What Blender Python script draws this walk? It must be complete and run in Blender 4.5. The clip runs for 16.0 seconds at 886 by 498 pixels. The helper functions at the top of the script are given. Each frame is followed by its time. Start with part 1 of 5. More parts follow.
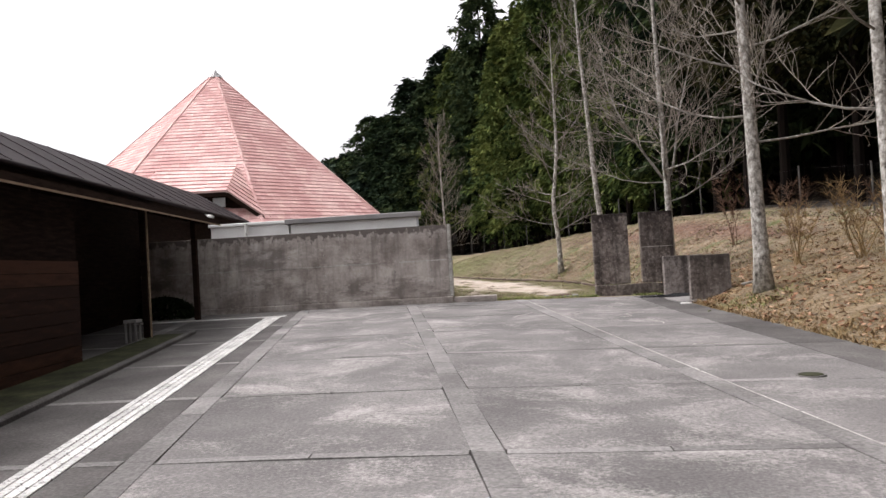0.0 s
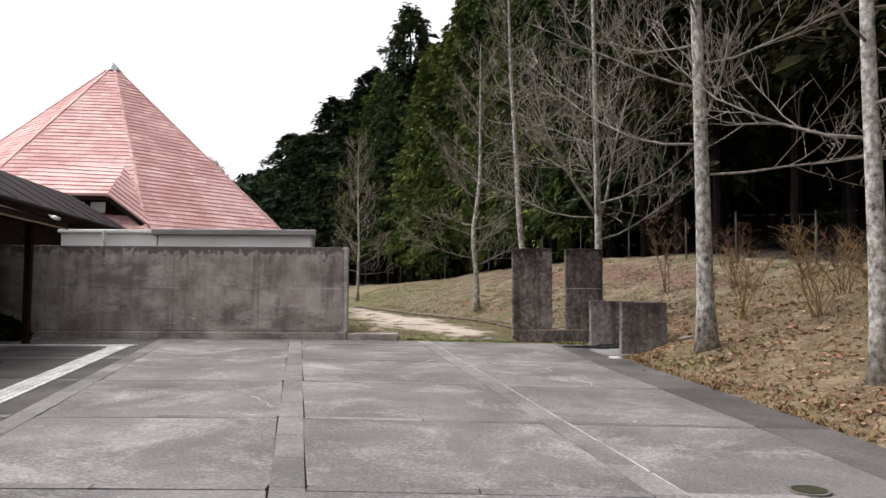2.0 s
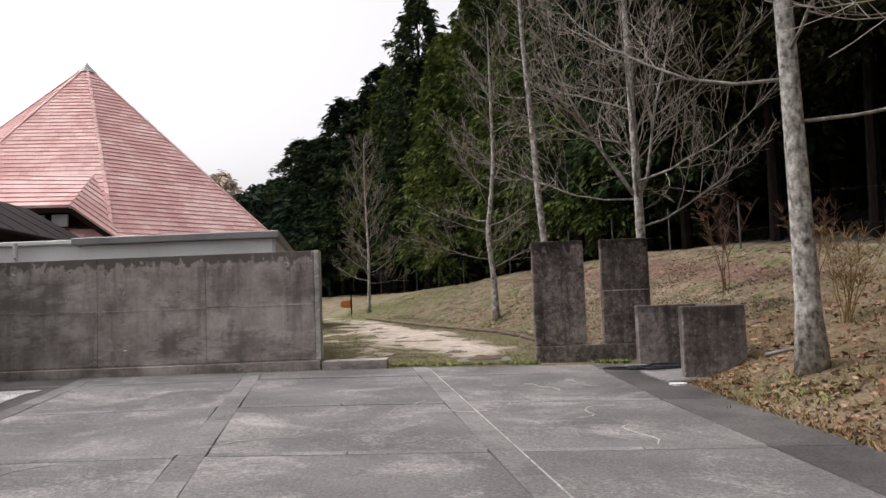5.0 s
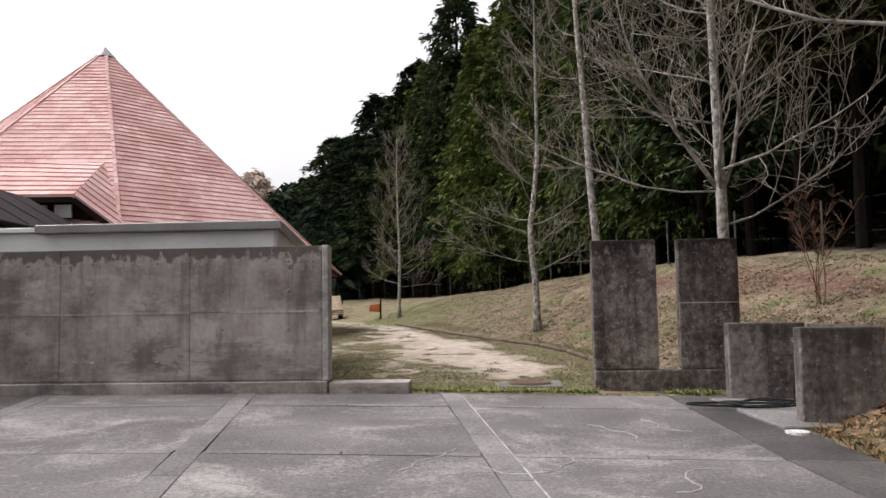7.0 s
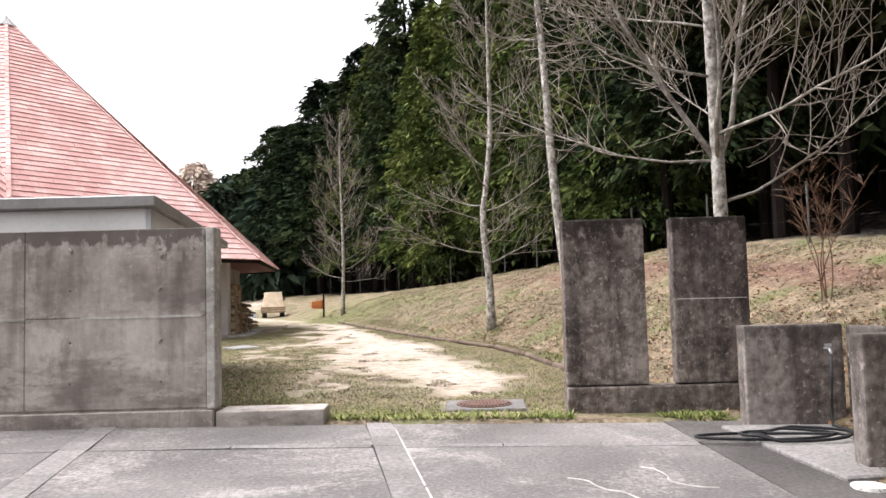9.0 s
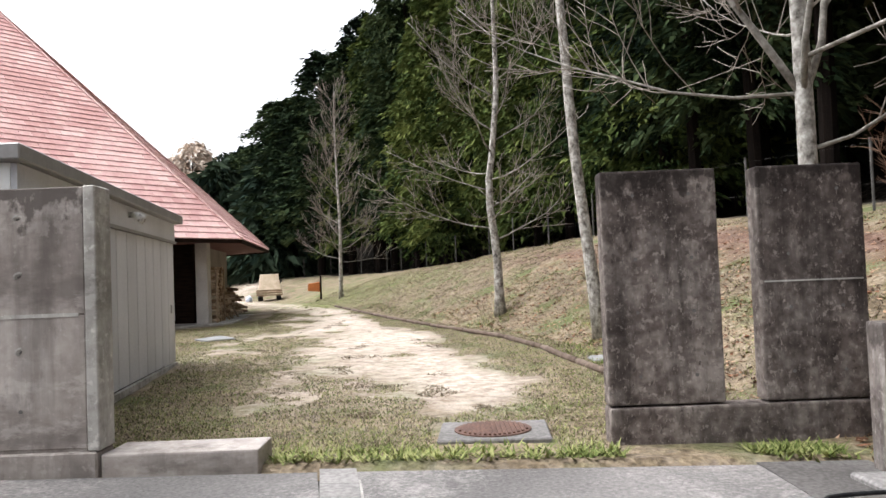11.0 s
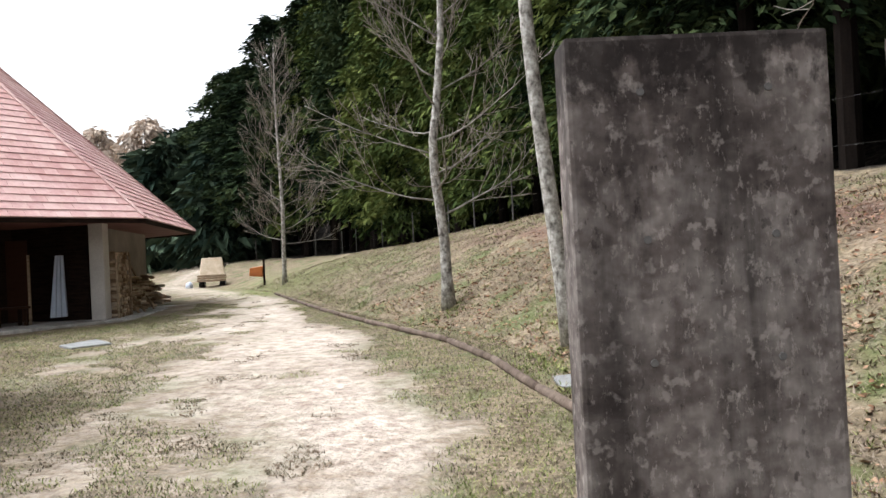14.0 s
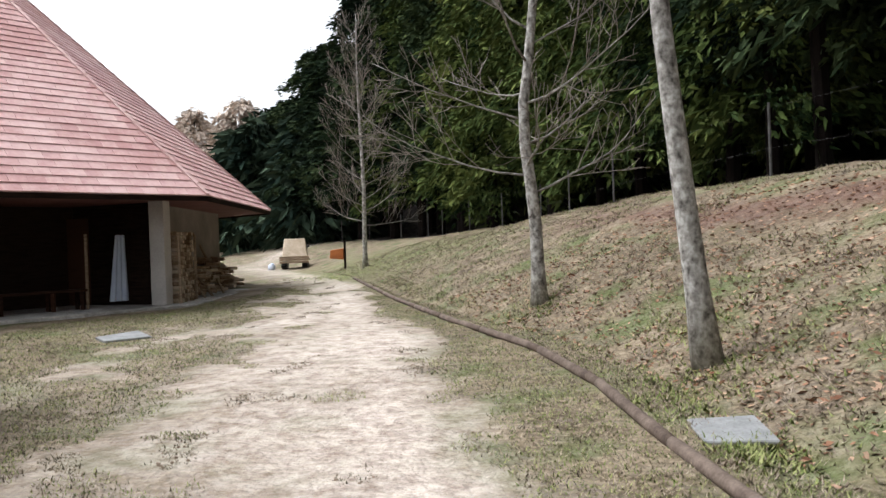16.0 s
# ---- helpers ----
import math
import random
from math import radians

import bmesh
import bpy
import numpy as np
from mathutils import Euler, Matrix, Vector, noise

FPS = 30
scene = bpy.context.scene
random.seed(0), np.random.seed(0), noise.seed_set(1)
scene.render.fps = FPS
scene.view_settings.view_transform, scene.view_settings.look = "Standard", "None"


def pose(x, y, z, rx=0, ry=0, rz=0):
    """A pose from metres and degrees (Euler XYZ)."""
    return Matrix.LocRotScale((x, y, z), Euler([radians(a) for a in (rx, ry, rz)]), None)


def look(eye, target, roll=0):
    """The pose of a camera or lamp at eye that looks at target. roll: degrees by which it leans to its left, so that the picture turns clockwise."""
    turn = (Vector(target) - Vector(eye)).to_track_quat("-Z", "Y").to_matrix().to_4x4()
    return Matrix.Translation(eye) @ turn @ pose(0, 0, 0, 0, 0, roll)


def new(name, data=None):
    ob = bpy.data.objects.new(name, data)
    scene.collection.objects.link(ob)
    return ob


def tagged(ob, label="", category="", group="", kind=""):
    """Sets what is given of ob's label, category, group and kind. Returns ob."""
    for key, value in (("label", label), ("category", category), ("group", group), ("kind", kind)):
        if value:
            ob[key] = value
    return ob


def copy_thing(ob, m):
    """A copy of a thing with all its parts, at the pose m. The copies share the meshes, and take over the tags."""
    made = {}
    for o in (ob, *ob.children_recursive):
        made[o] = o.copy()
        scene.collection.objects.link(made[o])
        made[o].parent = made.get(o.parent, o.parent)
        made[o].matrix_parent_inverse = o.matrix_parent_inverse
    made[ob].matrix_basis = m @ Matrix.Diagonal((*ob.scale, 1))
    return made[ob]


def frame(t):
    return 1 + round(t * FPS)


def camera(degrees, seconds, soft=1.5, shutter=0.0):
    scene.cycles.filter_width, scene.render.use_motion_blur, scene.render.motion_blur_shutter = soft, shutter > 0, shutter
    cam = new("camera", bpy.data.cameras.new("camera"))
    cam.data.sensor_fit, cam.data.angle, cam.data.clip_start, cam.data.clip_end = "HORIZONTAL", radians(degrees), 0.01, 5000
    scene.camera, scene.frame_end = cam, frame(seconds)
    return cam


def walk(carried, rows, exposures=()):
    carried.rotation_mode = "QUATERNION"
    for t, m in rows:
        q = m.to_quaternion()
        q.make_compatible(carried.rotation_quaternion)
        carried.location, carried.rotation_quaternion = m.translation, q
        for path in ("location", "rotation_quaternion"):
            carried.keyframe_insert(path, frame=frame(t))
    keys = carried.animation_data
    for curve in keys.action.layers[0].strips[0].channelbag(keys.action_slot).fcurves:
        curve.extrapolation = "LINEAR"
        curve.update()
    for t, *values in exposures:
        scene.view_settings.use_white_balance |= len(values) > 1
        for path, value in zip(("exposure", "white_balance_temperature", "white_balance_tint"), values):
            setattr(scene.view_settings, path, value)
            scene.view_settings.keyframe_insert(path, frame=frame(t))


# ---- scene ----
cam = camera(59.1, 16.0)
PATH = [
    (0, (2.503, -0.304, 0.886), (2.349, 1.69, 0.931), -3.3),
    (0.5, (2.581, 0.545, 0.875), (2.587, 2.545, 0.918), -2.5),
    (1, (2.585, 1.093, 0.902), (2.603, 3.092, 0.961), -2.0),
    (1.5, (2.689, 1.856, 0.911), (2.724, 3.855, 0.981), -0.4),
    (2, (2.845, 2.493, 0.929), (2.89, 4.489, 1.047), 0.3),
    (2.5, (2.991, 3.219, 1.017), (3.021, 5.216, 1.127), -1.5),
    (3, (3.083, 3.767, 0.956), (3.107, 5.763, 1.088), -3.2),
    (5.5, (3.396, 6.847, 1.049), (3.368, 8.842, 1.182), -2.1),
    (6, (3.372, 7.435, 1.077), (3.289, 9.429, 1.203), -3.5),
    (6.5, (3.285, 8.223, 1.085), (3.205, 10.216, 1.231), -1.1),
    (7, (3.293, 8.754, 1.095), (3.186, 10.746, 1.241), -0.9),
    (7.5, (3.245, 9.11, 1.091), (3.24, 11.105, 1.24), -1.2),
    (8, (3.286, 9.805, 1.178), (3.386, 11.798, 1.31), -3.0),
    (8.5, (3.392, 10.473, 1.175), (3.56, 12.461, 1.303), -3.0),
    (9, (3.421, 11.277, 1.151), (3.435, 13.273, 1.28), -1.5),
    (9.2, (3.399, 11.547, 1.111), (3.405, 13.544, 1.222), -1.9),
    (11.3, (3.586, 14.001, 1.228), (3.58, 16.0, 1.295), -2.2),
    (11.5, (3.596, 14.179, 1.239), (3.696, 16.176, 1.297), -2.5),
    (12, (3.761, 14.909, 1.229), (3.853, 16.906, 1.287), -1.4),
    (12.5, (3.855, 15.487, 1.265), (3.926, 17.485, 1.31), -3.3),
    (13, (3.972, 15.986, 1.244), (4.042, 17.984, 1.303), -1.7),
    (13.5, (4.099, 16.561, 1.271), (4.163, 18.56, 1.287), -3.7),
    (14, (4.26, 17.128, 1.272), (4.322, 19.127, 1.293), -2.9),
    (14.5, (4.402, 17.652, 1.282), (4.406, 19.652, 1.31), -2.2),
    (15, (4.433, 18.158, 1.293), (4.375, 20.157, 1.328), -1.0),
    (15.5, (4.416, 18.697, 1.281), (4.266, 20.691, 1.316), 0.3),
    (16, (4.339, 19.344, 1.315), (4.167, 21.337, 1.302), -2.1),
]
EXPOSURES = [(0.0, 1.15, 6500, 14), (0.5, 0.95, 6500, 14), (1.5, 1.0, 6500, 14), (2.2, 0.95, 6500, 14), (3.0, 0.72, 6500, 14), (5.5, 0.75, 6500, 14), (7.5, 0.95, 6500, 14), (8.5, 1.6, 6500, 14), (9.2, 1.7, 6500, 13), (11.4, 1.5, 6300, 10), (12.5, 1.6, 6450, 10), (13.5, 1.5, 6250, 9), (14.5, 1.3, 6150, 8), (15.5, 1.2, 6100, 9), (16.0, 1.15, 6100, 9)]
walk(cam, [(t, look(eye, target, roll)) for t, eye, target, roll in PATH], EXPOSURES)

# ---- sky and sun: bright overcast ----
world = bpy.data.worlds.new("overcast_sky")
scene.world = world
world.use_nodes = True
wn, wl = world.node_tree.nodes, world.node_tree.links
sky = wn.new("ShaderNodeTexSky")
sky.sky_type, sky.sun_disc = "NISHITA", False
sky.sun_elevation, sky.sun_rotation = radians(60), radians(-78)
sky.dust_density, sky.air_density = 6.0, 1.0
pale = wn.new("ShaderNodeHueSaturation")
pale.inputs["Saturation"].default_value = 0.06
wl.new(sky.outputs[0], pale.inputs["Color"])
wl.new(pale.outputs[0], wn["Background"].inputs["Color"])
wn["Background"].inputs["Strength"].default_value = 0.15
sun = new("sun", bpy.data.lights.new("sun", "SUN"))
sun.data.energy, sun.data.angle, sun.data.color = 0.5, radians(30), (1.0, 0.98, 0.96)
sun.matrix_world = look((-53, 11, 94), (0, 0, 0))


# ---- materials ----
def surface(name, tones, scale=3.0, rough=0.85, bump=0.3, fine=40.0, stretch=(1, 1, 1), island=0.0, metal=0.0, spots=None, fine_mix=0.35, piece=0.0, bump_size=0.02, objects=True, gloss=0.12):
    """Noise at two scales over two or three tones, with relief; island and piece vary single pieces."""
    m = bpy.data.materials.new(name)
    m.use_nodes = True
    n, l = m.node_tree.nodes, m.node_tree.links
    bsdf = n["Principled BSDF"]
    bsdf.inputs["Roughness"].default_value, bsdf.inputs["Metallic"].default_value = rough, metal
    bsdf.inputs["Specular IOR Level"].default_value = gloss
    geo = n.new("ShaderNodeNewGeometry")
    place = n.new("ShaderNodeTexCoord").outputs["Object"] if objects else geo.outputs["Position"]
    mapping = n.new("ShaderNodeMapping")
    mapping.inputs["Scale"].default_value = stretch
    l.new(place, mapping.inputs["Vector"])
    big, small = n.new("ShaderNodeTexNoise"), n.new("ShaderNodeTexNoise")
    big.inputs["Scale"].default_value, big.inputs["Detail"].default_value = scale, 6
    small.inputs["Scale"].default_value, small.inputs["Detail"].default_value = fine, 4
    l.new(mapping.outputs[0], big.inputs["Vector"])
    l.new(place, small.inputs["Vector"])
    mix = n.new("ShaderNodeMix")
    mix.inputs["Factor"].default_value = fine_mix
    l.new(big.outputs["Fac"], mix.inputs["A"])
    l.new(small.outputs["Fac"], mix.inputs["B"])
    value = mix.outputs["Result"]
    for amount, source in ((island, geo.outputs["Random Per Island"]), (piece, None)):
        if amount:
            if source is None:
                source = n.new("ShaderNodeObjectInfo").outputs["Random"]
            shift = n.new("ShaderNodeMath")
            shift.operation = "MULTIPLY_ADD"
            shift.inputs[1].default_value = amount
            l.new(source, shift.inputs[0])
            low = n.new("ShaderNodeMath")
            low.operation = "SUBTRACT"
            low.inputs[1].default_value = amount / 2
            l.new(value, low.inputs[0])
            l.new(low.outputs[0], shift.inputs[2])
            value = shift.outputs[0]
    ramp = n.new("ShaderNodeValToRGB")
    steps = [0.36, 0.64] if len(tones) == 2 else [0.34, 0.5, 0.66]
    while len(ramp.color_ramp.elements) < len(tones):
        ramp.color_ramp.elements.new(0.5)
    for e, p, c in zip(ramp.color_ramp.elements, steps, tones):
        e.position, e.color = p, (*c, 1)
    l.new(value, ramp.inputs["Fac"])
    colour = ramp.outputs["Color"]
    if spots:
        dot_scale, low, high, tone = spots
        dots = n.new("ShaderNodeTexNoise")
        dots.inputs["Scale"].default_value, dots.inputs["Detail"].default_value = dot_scale, 3
        l.new(mapping.outputs[0] if dot_scale < 6 else place, dots.inputs["Vector"])
        span = n.new("ShaderNodeMapRange")
        span.inputs["From Min"].default_value, span.inputs["From Max"].default_value = low, high
        l.new(dots.outputs["Fac"], span.inputs["Value"])
        over = n.new("ShaderNodeMix")
        over.data_type = "RGBA"
        over.inputs["B"].default_value = (*tone, 1)
        l.new(span.outputs[0], over.inputs["Factor"])
        l.new(colour, over.inputs["A"])
        colour = over.outputs["Result"]
    l.new(colour, bsdf.inputs["Base Color"])
    if bump:
        relief = n.new("ShaderNodeBump")
        relief.inputs["Strength"].default_value, relief.inputs["Distance"].default_value = bump, bump_size
        l.new(mix.outputs["Result"], relief.inputs["Height"])
        l.new(relief.outputs[0], bsdf.inputs["Normal"])
    return m


def concrete(name, clean, grime, light, streak=1.0, level=1.0, veins=0.18, top=None, drip=1.0, crust=0.0, speckle=0.5, grainy=0.5):
    """Board-formed concrete with rain streaks, blotches and pale patches."""
    m = surface(name, [grime, clean, light], scale=1.6, fine=13, rough=0.9, bump=0.4, fine_mix=grainy, objects=False, bump_size=0.008)
    n, l = m.node_tree.nodes, m.node_tree.links
    bsdf = n["Principled BSDF"]
    before = bsdf.inputs["Base Color"].links[0].from_socket
    at = n.new("ShaderNodeNewGeometry").outputs["Position"]
    sheet = n.new("ShaderNodeMapping")
    sheet.inputs["Scale"].default_value = (3.2, 3.2, 0.4)
    l.new(at, sheet.inputs["Vector"])
    rain = n.new("ShaderNodeTexNoise")
    rain.inputs["Scale"].default_value, rain.inputs["Detail"].default_value = 1.3, 8
    rain.inputs["Roughness"].default_value = 0.6
    rain.inputs["Distortion"].default_value = 0.5
    l.new(sheet.outputs[0], rain.inputs["Vector"])
    span = n.new("ShaderNodeMapRange")
    span.inputs["From Min"].default_value, span.inputs["From Max"].default_value = 0.46, 0.70
    span.inputs["To Max"].default_value = 0.85 * streak
    l.new(rain.outputs["Fac"], span.inputs["Value"])
    dark = n.new("ShaderNodeMix")
    dark.data_type = "RGBA"
    dark.inputs["B"].default_value = (*[c * 0.42 for c in grime], 1)
    l.new(span.outputs[0], dark.inputs["Factor"])
    l.new(before, dark.inputs["A"])
    # lichen specks
    speck = n.new("ShaderNodeTexNoise")
    speck.inputs["Scale"].default_value, speck.inputs["Detail"].default_value = 19, 8
    l.new(at, speck.inputs["Vector"])
    few = n.new("ShaderNodeMapRange")
    few.inputs["From Min"].default_value, few.inputs["From Max"].default_value = 0.6, 0.68
    few.inputs["To Max"].default_value = speckle
    l.new(speck.outputs["Fac"], few.inputs["Value"])
    pale_mix = n.new("ShaderNodeMix")
    pale_mix.data_type = "RGBA"
    pale_mix.inputs["B"].default_value = (*[min(1, c * 1.35) for c in light], 1)
    l.new(few.outputs[0], pale_mix.inputs["Factor"])
    l.new(dark.outputs["Result"], pale_mix.inputs["A"])
    # fine pale veins, pits and dark pores
    colour = pale_mix.outputs["Result"]
    for freq, low, high, tone, amount, squash in ((42, 0.575, 0.64, [min(1, c * 1.6) for c in light], veins, 0.45), (27, 0.60, 0.66, [c * 0.3 for c in grime], veins * 1.4, 0.6), (5.5, 0.56, 0.70, [c * 0.5 for c in grime], 0.5, 0.5), (0.55, 0.49, 0.60, [c * 0.62 for c in grime], 0.7 * level, 2.6), (1.4, 0.56, 0.62, [min(1, c * 1.1) for c in light], 0.4 * level, 2.2)):
        turn = n.new("ShaderNodeMapping")
        turn.inputs["Scale"].default_value = (1, 1, squash)
        dots = n.new("ShaderNodeTexNoise")
        dots.inputs["Scale"].default_value, dots.inputs["Detail"].default_value = freq, 6
        dots.inputs["Roughness"].default_value = 0.7
        edge = n.new("ShaderNodeMapRange")
        edge.inputs["From Min"].default_value, edge.inputs["From Max"].default_value = low, high
        edge.inputs["To Max"].default_value = amount
        over = n.new("ShaderNodeMix")
        over.data_type = "RGBA"
        over.inputs["B"].default_value = (*tone, 1)
        l.new(at, turn.inputs["Vector"])
        l.new(turn.outputs[0], dots.inputs["Vector"])
        l.new(dots.outputs["Fac"], edge.inputs["Value"])
        l.new(edge.outputs[0], over.inputs["Factor"])
        l.new(colour, over.inputs["A"])
        colour = over.outputs["Result"]
    if top is not None:
        # dirt washed down from the top edge in runs of uneven length, over a lime crust
        height = n.new("ShaderNodeSeparateXYZ")
        l.new(at, height.inputs[0])
        depth = n.new("ShaderNodeMath")
        depth.operation = "SUBTRACT"
        depth.inputs[0].default_value = top
        l.new(height.outputs["Z"], depth.inputs[1])

        def run(scale_xy, scale_z, gain, offset, fall, tone, amount):
            """Colour over the noise that outlasts the distance from the top."""
            nonlocal colour
            turn, wave, fade, edge, over = n.new("ShaderNodeMapping"), n.new("ShaderNodeTexNoise"), n.new("ShaderNodeMath"), n.new("ShaderNodeMapRange"), n.new("ShaderNodeMix")
            turn.inputs["Scale"].default_value = (scale_xy, scale_xy, scale_z)
            wave.inputs["Scale"].default_value, wave.inputs["Detail"].default_value = 1.0, 7
            wave.inputs["Roughness"].default_value = 0.62
            fade.operation = "MULTIPLY_ADD"
            fade.inputs[1].default_value = -fall
            over.data_type = "RGBA"
            over.inputs["B"].default_value = (*tone, 1)
            edge.inputs["From Min"].default_value, edge.inputs["From Max"].default_value = offset, offset + gain
            edge.inputs["To Max"].default_value = amount
            l.new(at, turn.inputs["Vector"])
            l.new(turn.outputs[0], wave.inputs["Vector"])
            l.new(depth.outputs[0], fade.inputs[0])
            l.new(wave.outputs["Fac"], fade.inputs[2])
            l.new(fade.outputs[0], edge.inputs["Value"])
            l.new(edge.outputs[0], over.inputs["Factor"])
            l.new(colour, over.inputs["A"])
            colour = over.outputs["Result"]

        run(3.0, 0.28, 0.2, 0.46, 0.05, [c * 0.55 for c in grime], 0.75 * drip)
        if crust:
            run(5.0, 4.0, 0.05, 0.30, 0.95, [c * 1.0 for c in light], 0.22 * crust)
        run(6.0, 4.0, 0.07, 0.33, 1.05, [c * 0.48 for c in grime], 0.85 * drip)
    l.new(colour, bsdf.inputs["Base Color"])
    return m


WALL_CONCRETE = concrete("stained_concrete", (0.36, 0.318, 0.292), (0.205, 0.175, 0.16), (0.50, 0.455, 0.425), 0.5, 1.0, 0.06, top=1.925, drip=1.0, crust=1.0, speckle=0.2, grainy=0.25)
POST_CONCRETE = concrete("dark_stained_concrete", (0.130, 0.106, 0.096), (0.036, 0.028, 0.026), (0.29, 0.252, 0.23), 0.9, 0.3, 0.38, top=1.97, drip=0.9)
LOW_CONCRETE = concrete("weathered_low_concrete", (0.20, 0.172, 0.158), (0.075, 0.062, 0.056), (0.33, 0.30, 0.28), 1.0, 0.3, 0.25, top=0.83, drip=0.7)
PALE_CONCRETE = concrete("pale_concrete", (0.42, 0.40, 0.37), (0.30, 0.28, 0.26), (0.52, 0.5, 0.47), 0.5)


def washed_aggregate():
    """Dark weathered aggregate with pale speckle in drifting patches."""
    m = surface("washed_aggregate", [(0.075, 0.07, 0.068), (0.125, 0.117, 0.114), (0.19, 0.178, 0.172)], scale=0.7, fine=40, rough=0.75, bump=0.7, fine_mix=0.5, piece=0.05, objects=False)
    n, l = m.node_tree.nodes, m.node_tree.links
    bsdf = n["Principled BSDF"]
    colour = bsdf.inputs["Base Color"].links[0].from_socket
    at = n.new("ShaderNodeNewGeometry").outputs["Position"]
    patch, speck = n.new("ShaderNodeTexNoise"), n.new("ShaderNodeTexNoise")
    patch.inputs["Scale"].default_value, patch.inputs["Detail"].default_value = 0.8, 12
    patch.inputs["Roughness"].default_value = 0.66
    patch.inputs["Distortion"].default_value = 0.6
    speck.inputs["Scale"].default_value, speck.inputs["Detail"].default_value = 24, 9
    speck.inputs["Roughness"].default_value = 0.85
    l.new(at, patch.inputs["Vector"])
    l.new(at, speck.inputs["Vector"])
    total = n.new("ShaderNodeMath")
    total.operation = "MULTIPLY_ADD"
    total.inputs[1].default_value = 0.95
    l.new(patch.outputs["Fac"], total.inputs[0])
    l.new(speck.outputs["Fac"], total.inputs[2])
    span = n.new("ShaderNodeMapRange")
    span.inputs["From Min"].default_value, span.inputs["From Max"].default_value = 0.97, 1.24
    span.inputs["To Max"].default_value = 0.9
    l.new(total.outputs[0], span.inputs["Value"])
    mixed = n.new("ShaderNodeMix")
    mixed.data_type = "RGBA"
    mixed.inputs["B"].default_value = (0.40, 0.375, 0.357, 1)
    l.new(span.outputs[0], mixed.inputs["Factor"])
    l.new(colour, mixed.inputs["A"])
    l.new(mixed.outputs["Result"], bsdf.inputs["Base Color"])
    return m


AGGREGATE = washed_aggregate()
BAND = surface("smooth_concrete_band", [(0.10, 0.094, 0.091), (0.165, 0.156, 0.151), (0.26, 0.246, 0.238)], scale=1.1, fine=30, fine_mix=0.5, rough=0.8, bump=0.3, piece=0.14, objects=False)
# dark grey for the west lanes, the edge slabs and the drip kerb
EDGE_CONCRETE = surface("dark_smooth_concrete", [(0.048, 0.044, 0.042), (0.08, 0.074, 0.071), (0.135, 0.126, 0.12)], scale=1.3, fine=35, rough=0.8, bump=0.3, piece=0.1, fine_mix=0.45, objects=False)
MOSS = surface("dark_moss", [(0.022, 0.022, 0.014), (0.04, 0.042, 0.022), (0.075, 0.078, 0.04)], scale=2.5, fine=22, rough=0.95, bump=0.6, objects=False)
JOINT = surface("dark_joint", [(0.09, 0.084, 0.08), (0.15, 0.14, 0.134)], scale=6, bump=0.2)
WHITE_PAINT = surface("worn_white_road_paint", [(0.36, 0.35, 0.335), (0.54, 0.53, 0.51), (0.70, 0.69, 0.665)], scale=3, fine=35, rough=0.75, bump=0.25, piece=0.15, objects=False, fine_mix=0.5, spots=(30, 0.57, 0.66, (0.17, 0.16, 0.152)))
TILE = surface("red_roof_tile", [(0.47, 0.265, 0.25), (0.565, 0.355, 0.335), (0.65, 0.45, 0.425)], scale=0.8, fine=9, rough=0.75, bump=0.2, island=0.2, piece=0.2, objects=False)
TILE_DARK = surface("roof_underlay", [(0.14, 0.062, 0.054), (0.2, 0.092, 0.08)], scale=3, bump=0.1)
# stained timber; on the porch walls its near-black also paints the recess shade
DARK_WOOD_AND_SHADE = surface("dark_stained_wood_and_shade", [(0.010, 0.006, 0.005), (0.028, 0.017, 0.013)], scale=3, fine=50, stretch=(1, 1, 8), rough=0.75, bump=0.3, piece=0.2, gloss=0.03)
SIDING = surface("brown_wood_siding", [(0.022, 0.010, 0.007), (0.055, 0.024, 0.014)], scale=2, fine=40, stretch=(1, 1, 8), rough=0.75, bump=0.3, piece=0.4)
METAL_ROOF = surface("dark_metal_roofing", [(0.014, 0.0095, 0.011), (0.028, 0.02, 0.022)], scale=1.5, fine=20, rough=0.8, bump=0.1, gloss=0.12)
PLASTER = surface("grey_plaster", [(0.36, 0.33, 0.31), (0.48, 0.45, 0.42)], scale=1.5, fine=30, rough=0.9, bump=0.15)
# brown plaster with the eave's shade painted in; the pier keeps the paler grey
SHADED_BROWN_PLASTER = surface("shaded_brown_plaster", [(0.17, 0.142, 0.125), (0.26, 0.222, 0.198)], scale=1.5, fine=30, rough=0.9, bump=0.15)
WHITE_WALL = surface("white_rendered_wall", [(0.68, 0.67, 0.66), (0.8, 0.8, 0.79)], scale=1.5, fine=30, rough=0.8, bump=0.1)
COPING = surface("grey_metal_coping", [(0.19, 0.18, 0.178), (0.27, 0.258, 0.255)], scale=2, fine=25, rough=0.5, bump=0.05, gloss=0.5)
GREY_BOARD = surface("pale_grey_painted_board", [(0.50, 0.50, 0.53), (0.62, 0.62, 0.65)], scale=1.5, fine=30, stretch=(1, 1, 0.3), rough=0.6, bump=0.1, piece=0.15)
BARK = surface("pale_mottled_bark", [(0.06, 0.053, 0.046), (0.28, 0.26, 0.235), (0.54, 0.52, 0.485)], scale=13, fine=30, stretch=(1, 1, 0.75), rough=0.9, bump=0.5, fine_mix=0.3, objects=False)
TWIG = surface("grey_brown_twig", [(0.125, 0.106, 0.088), (0.27, 0.235, 0.20)], scale=6, fine=30, rough=0.9, bump=0.2, objects=False)
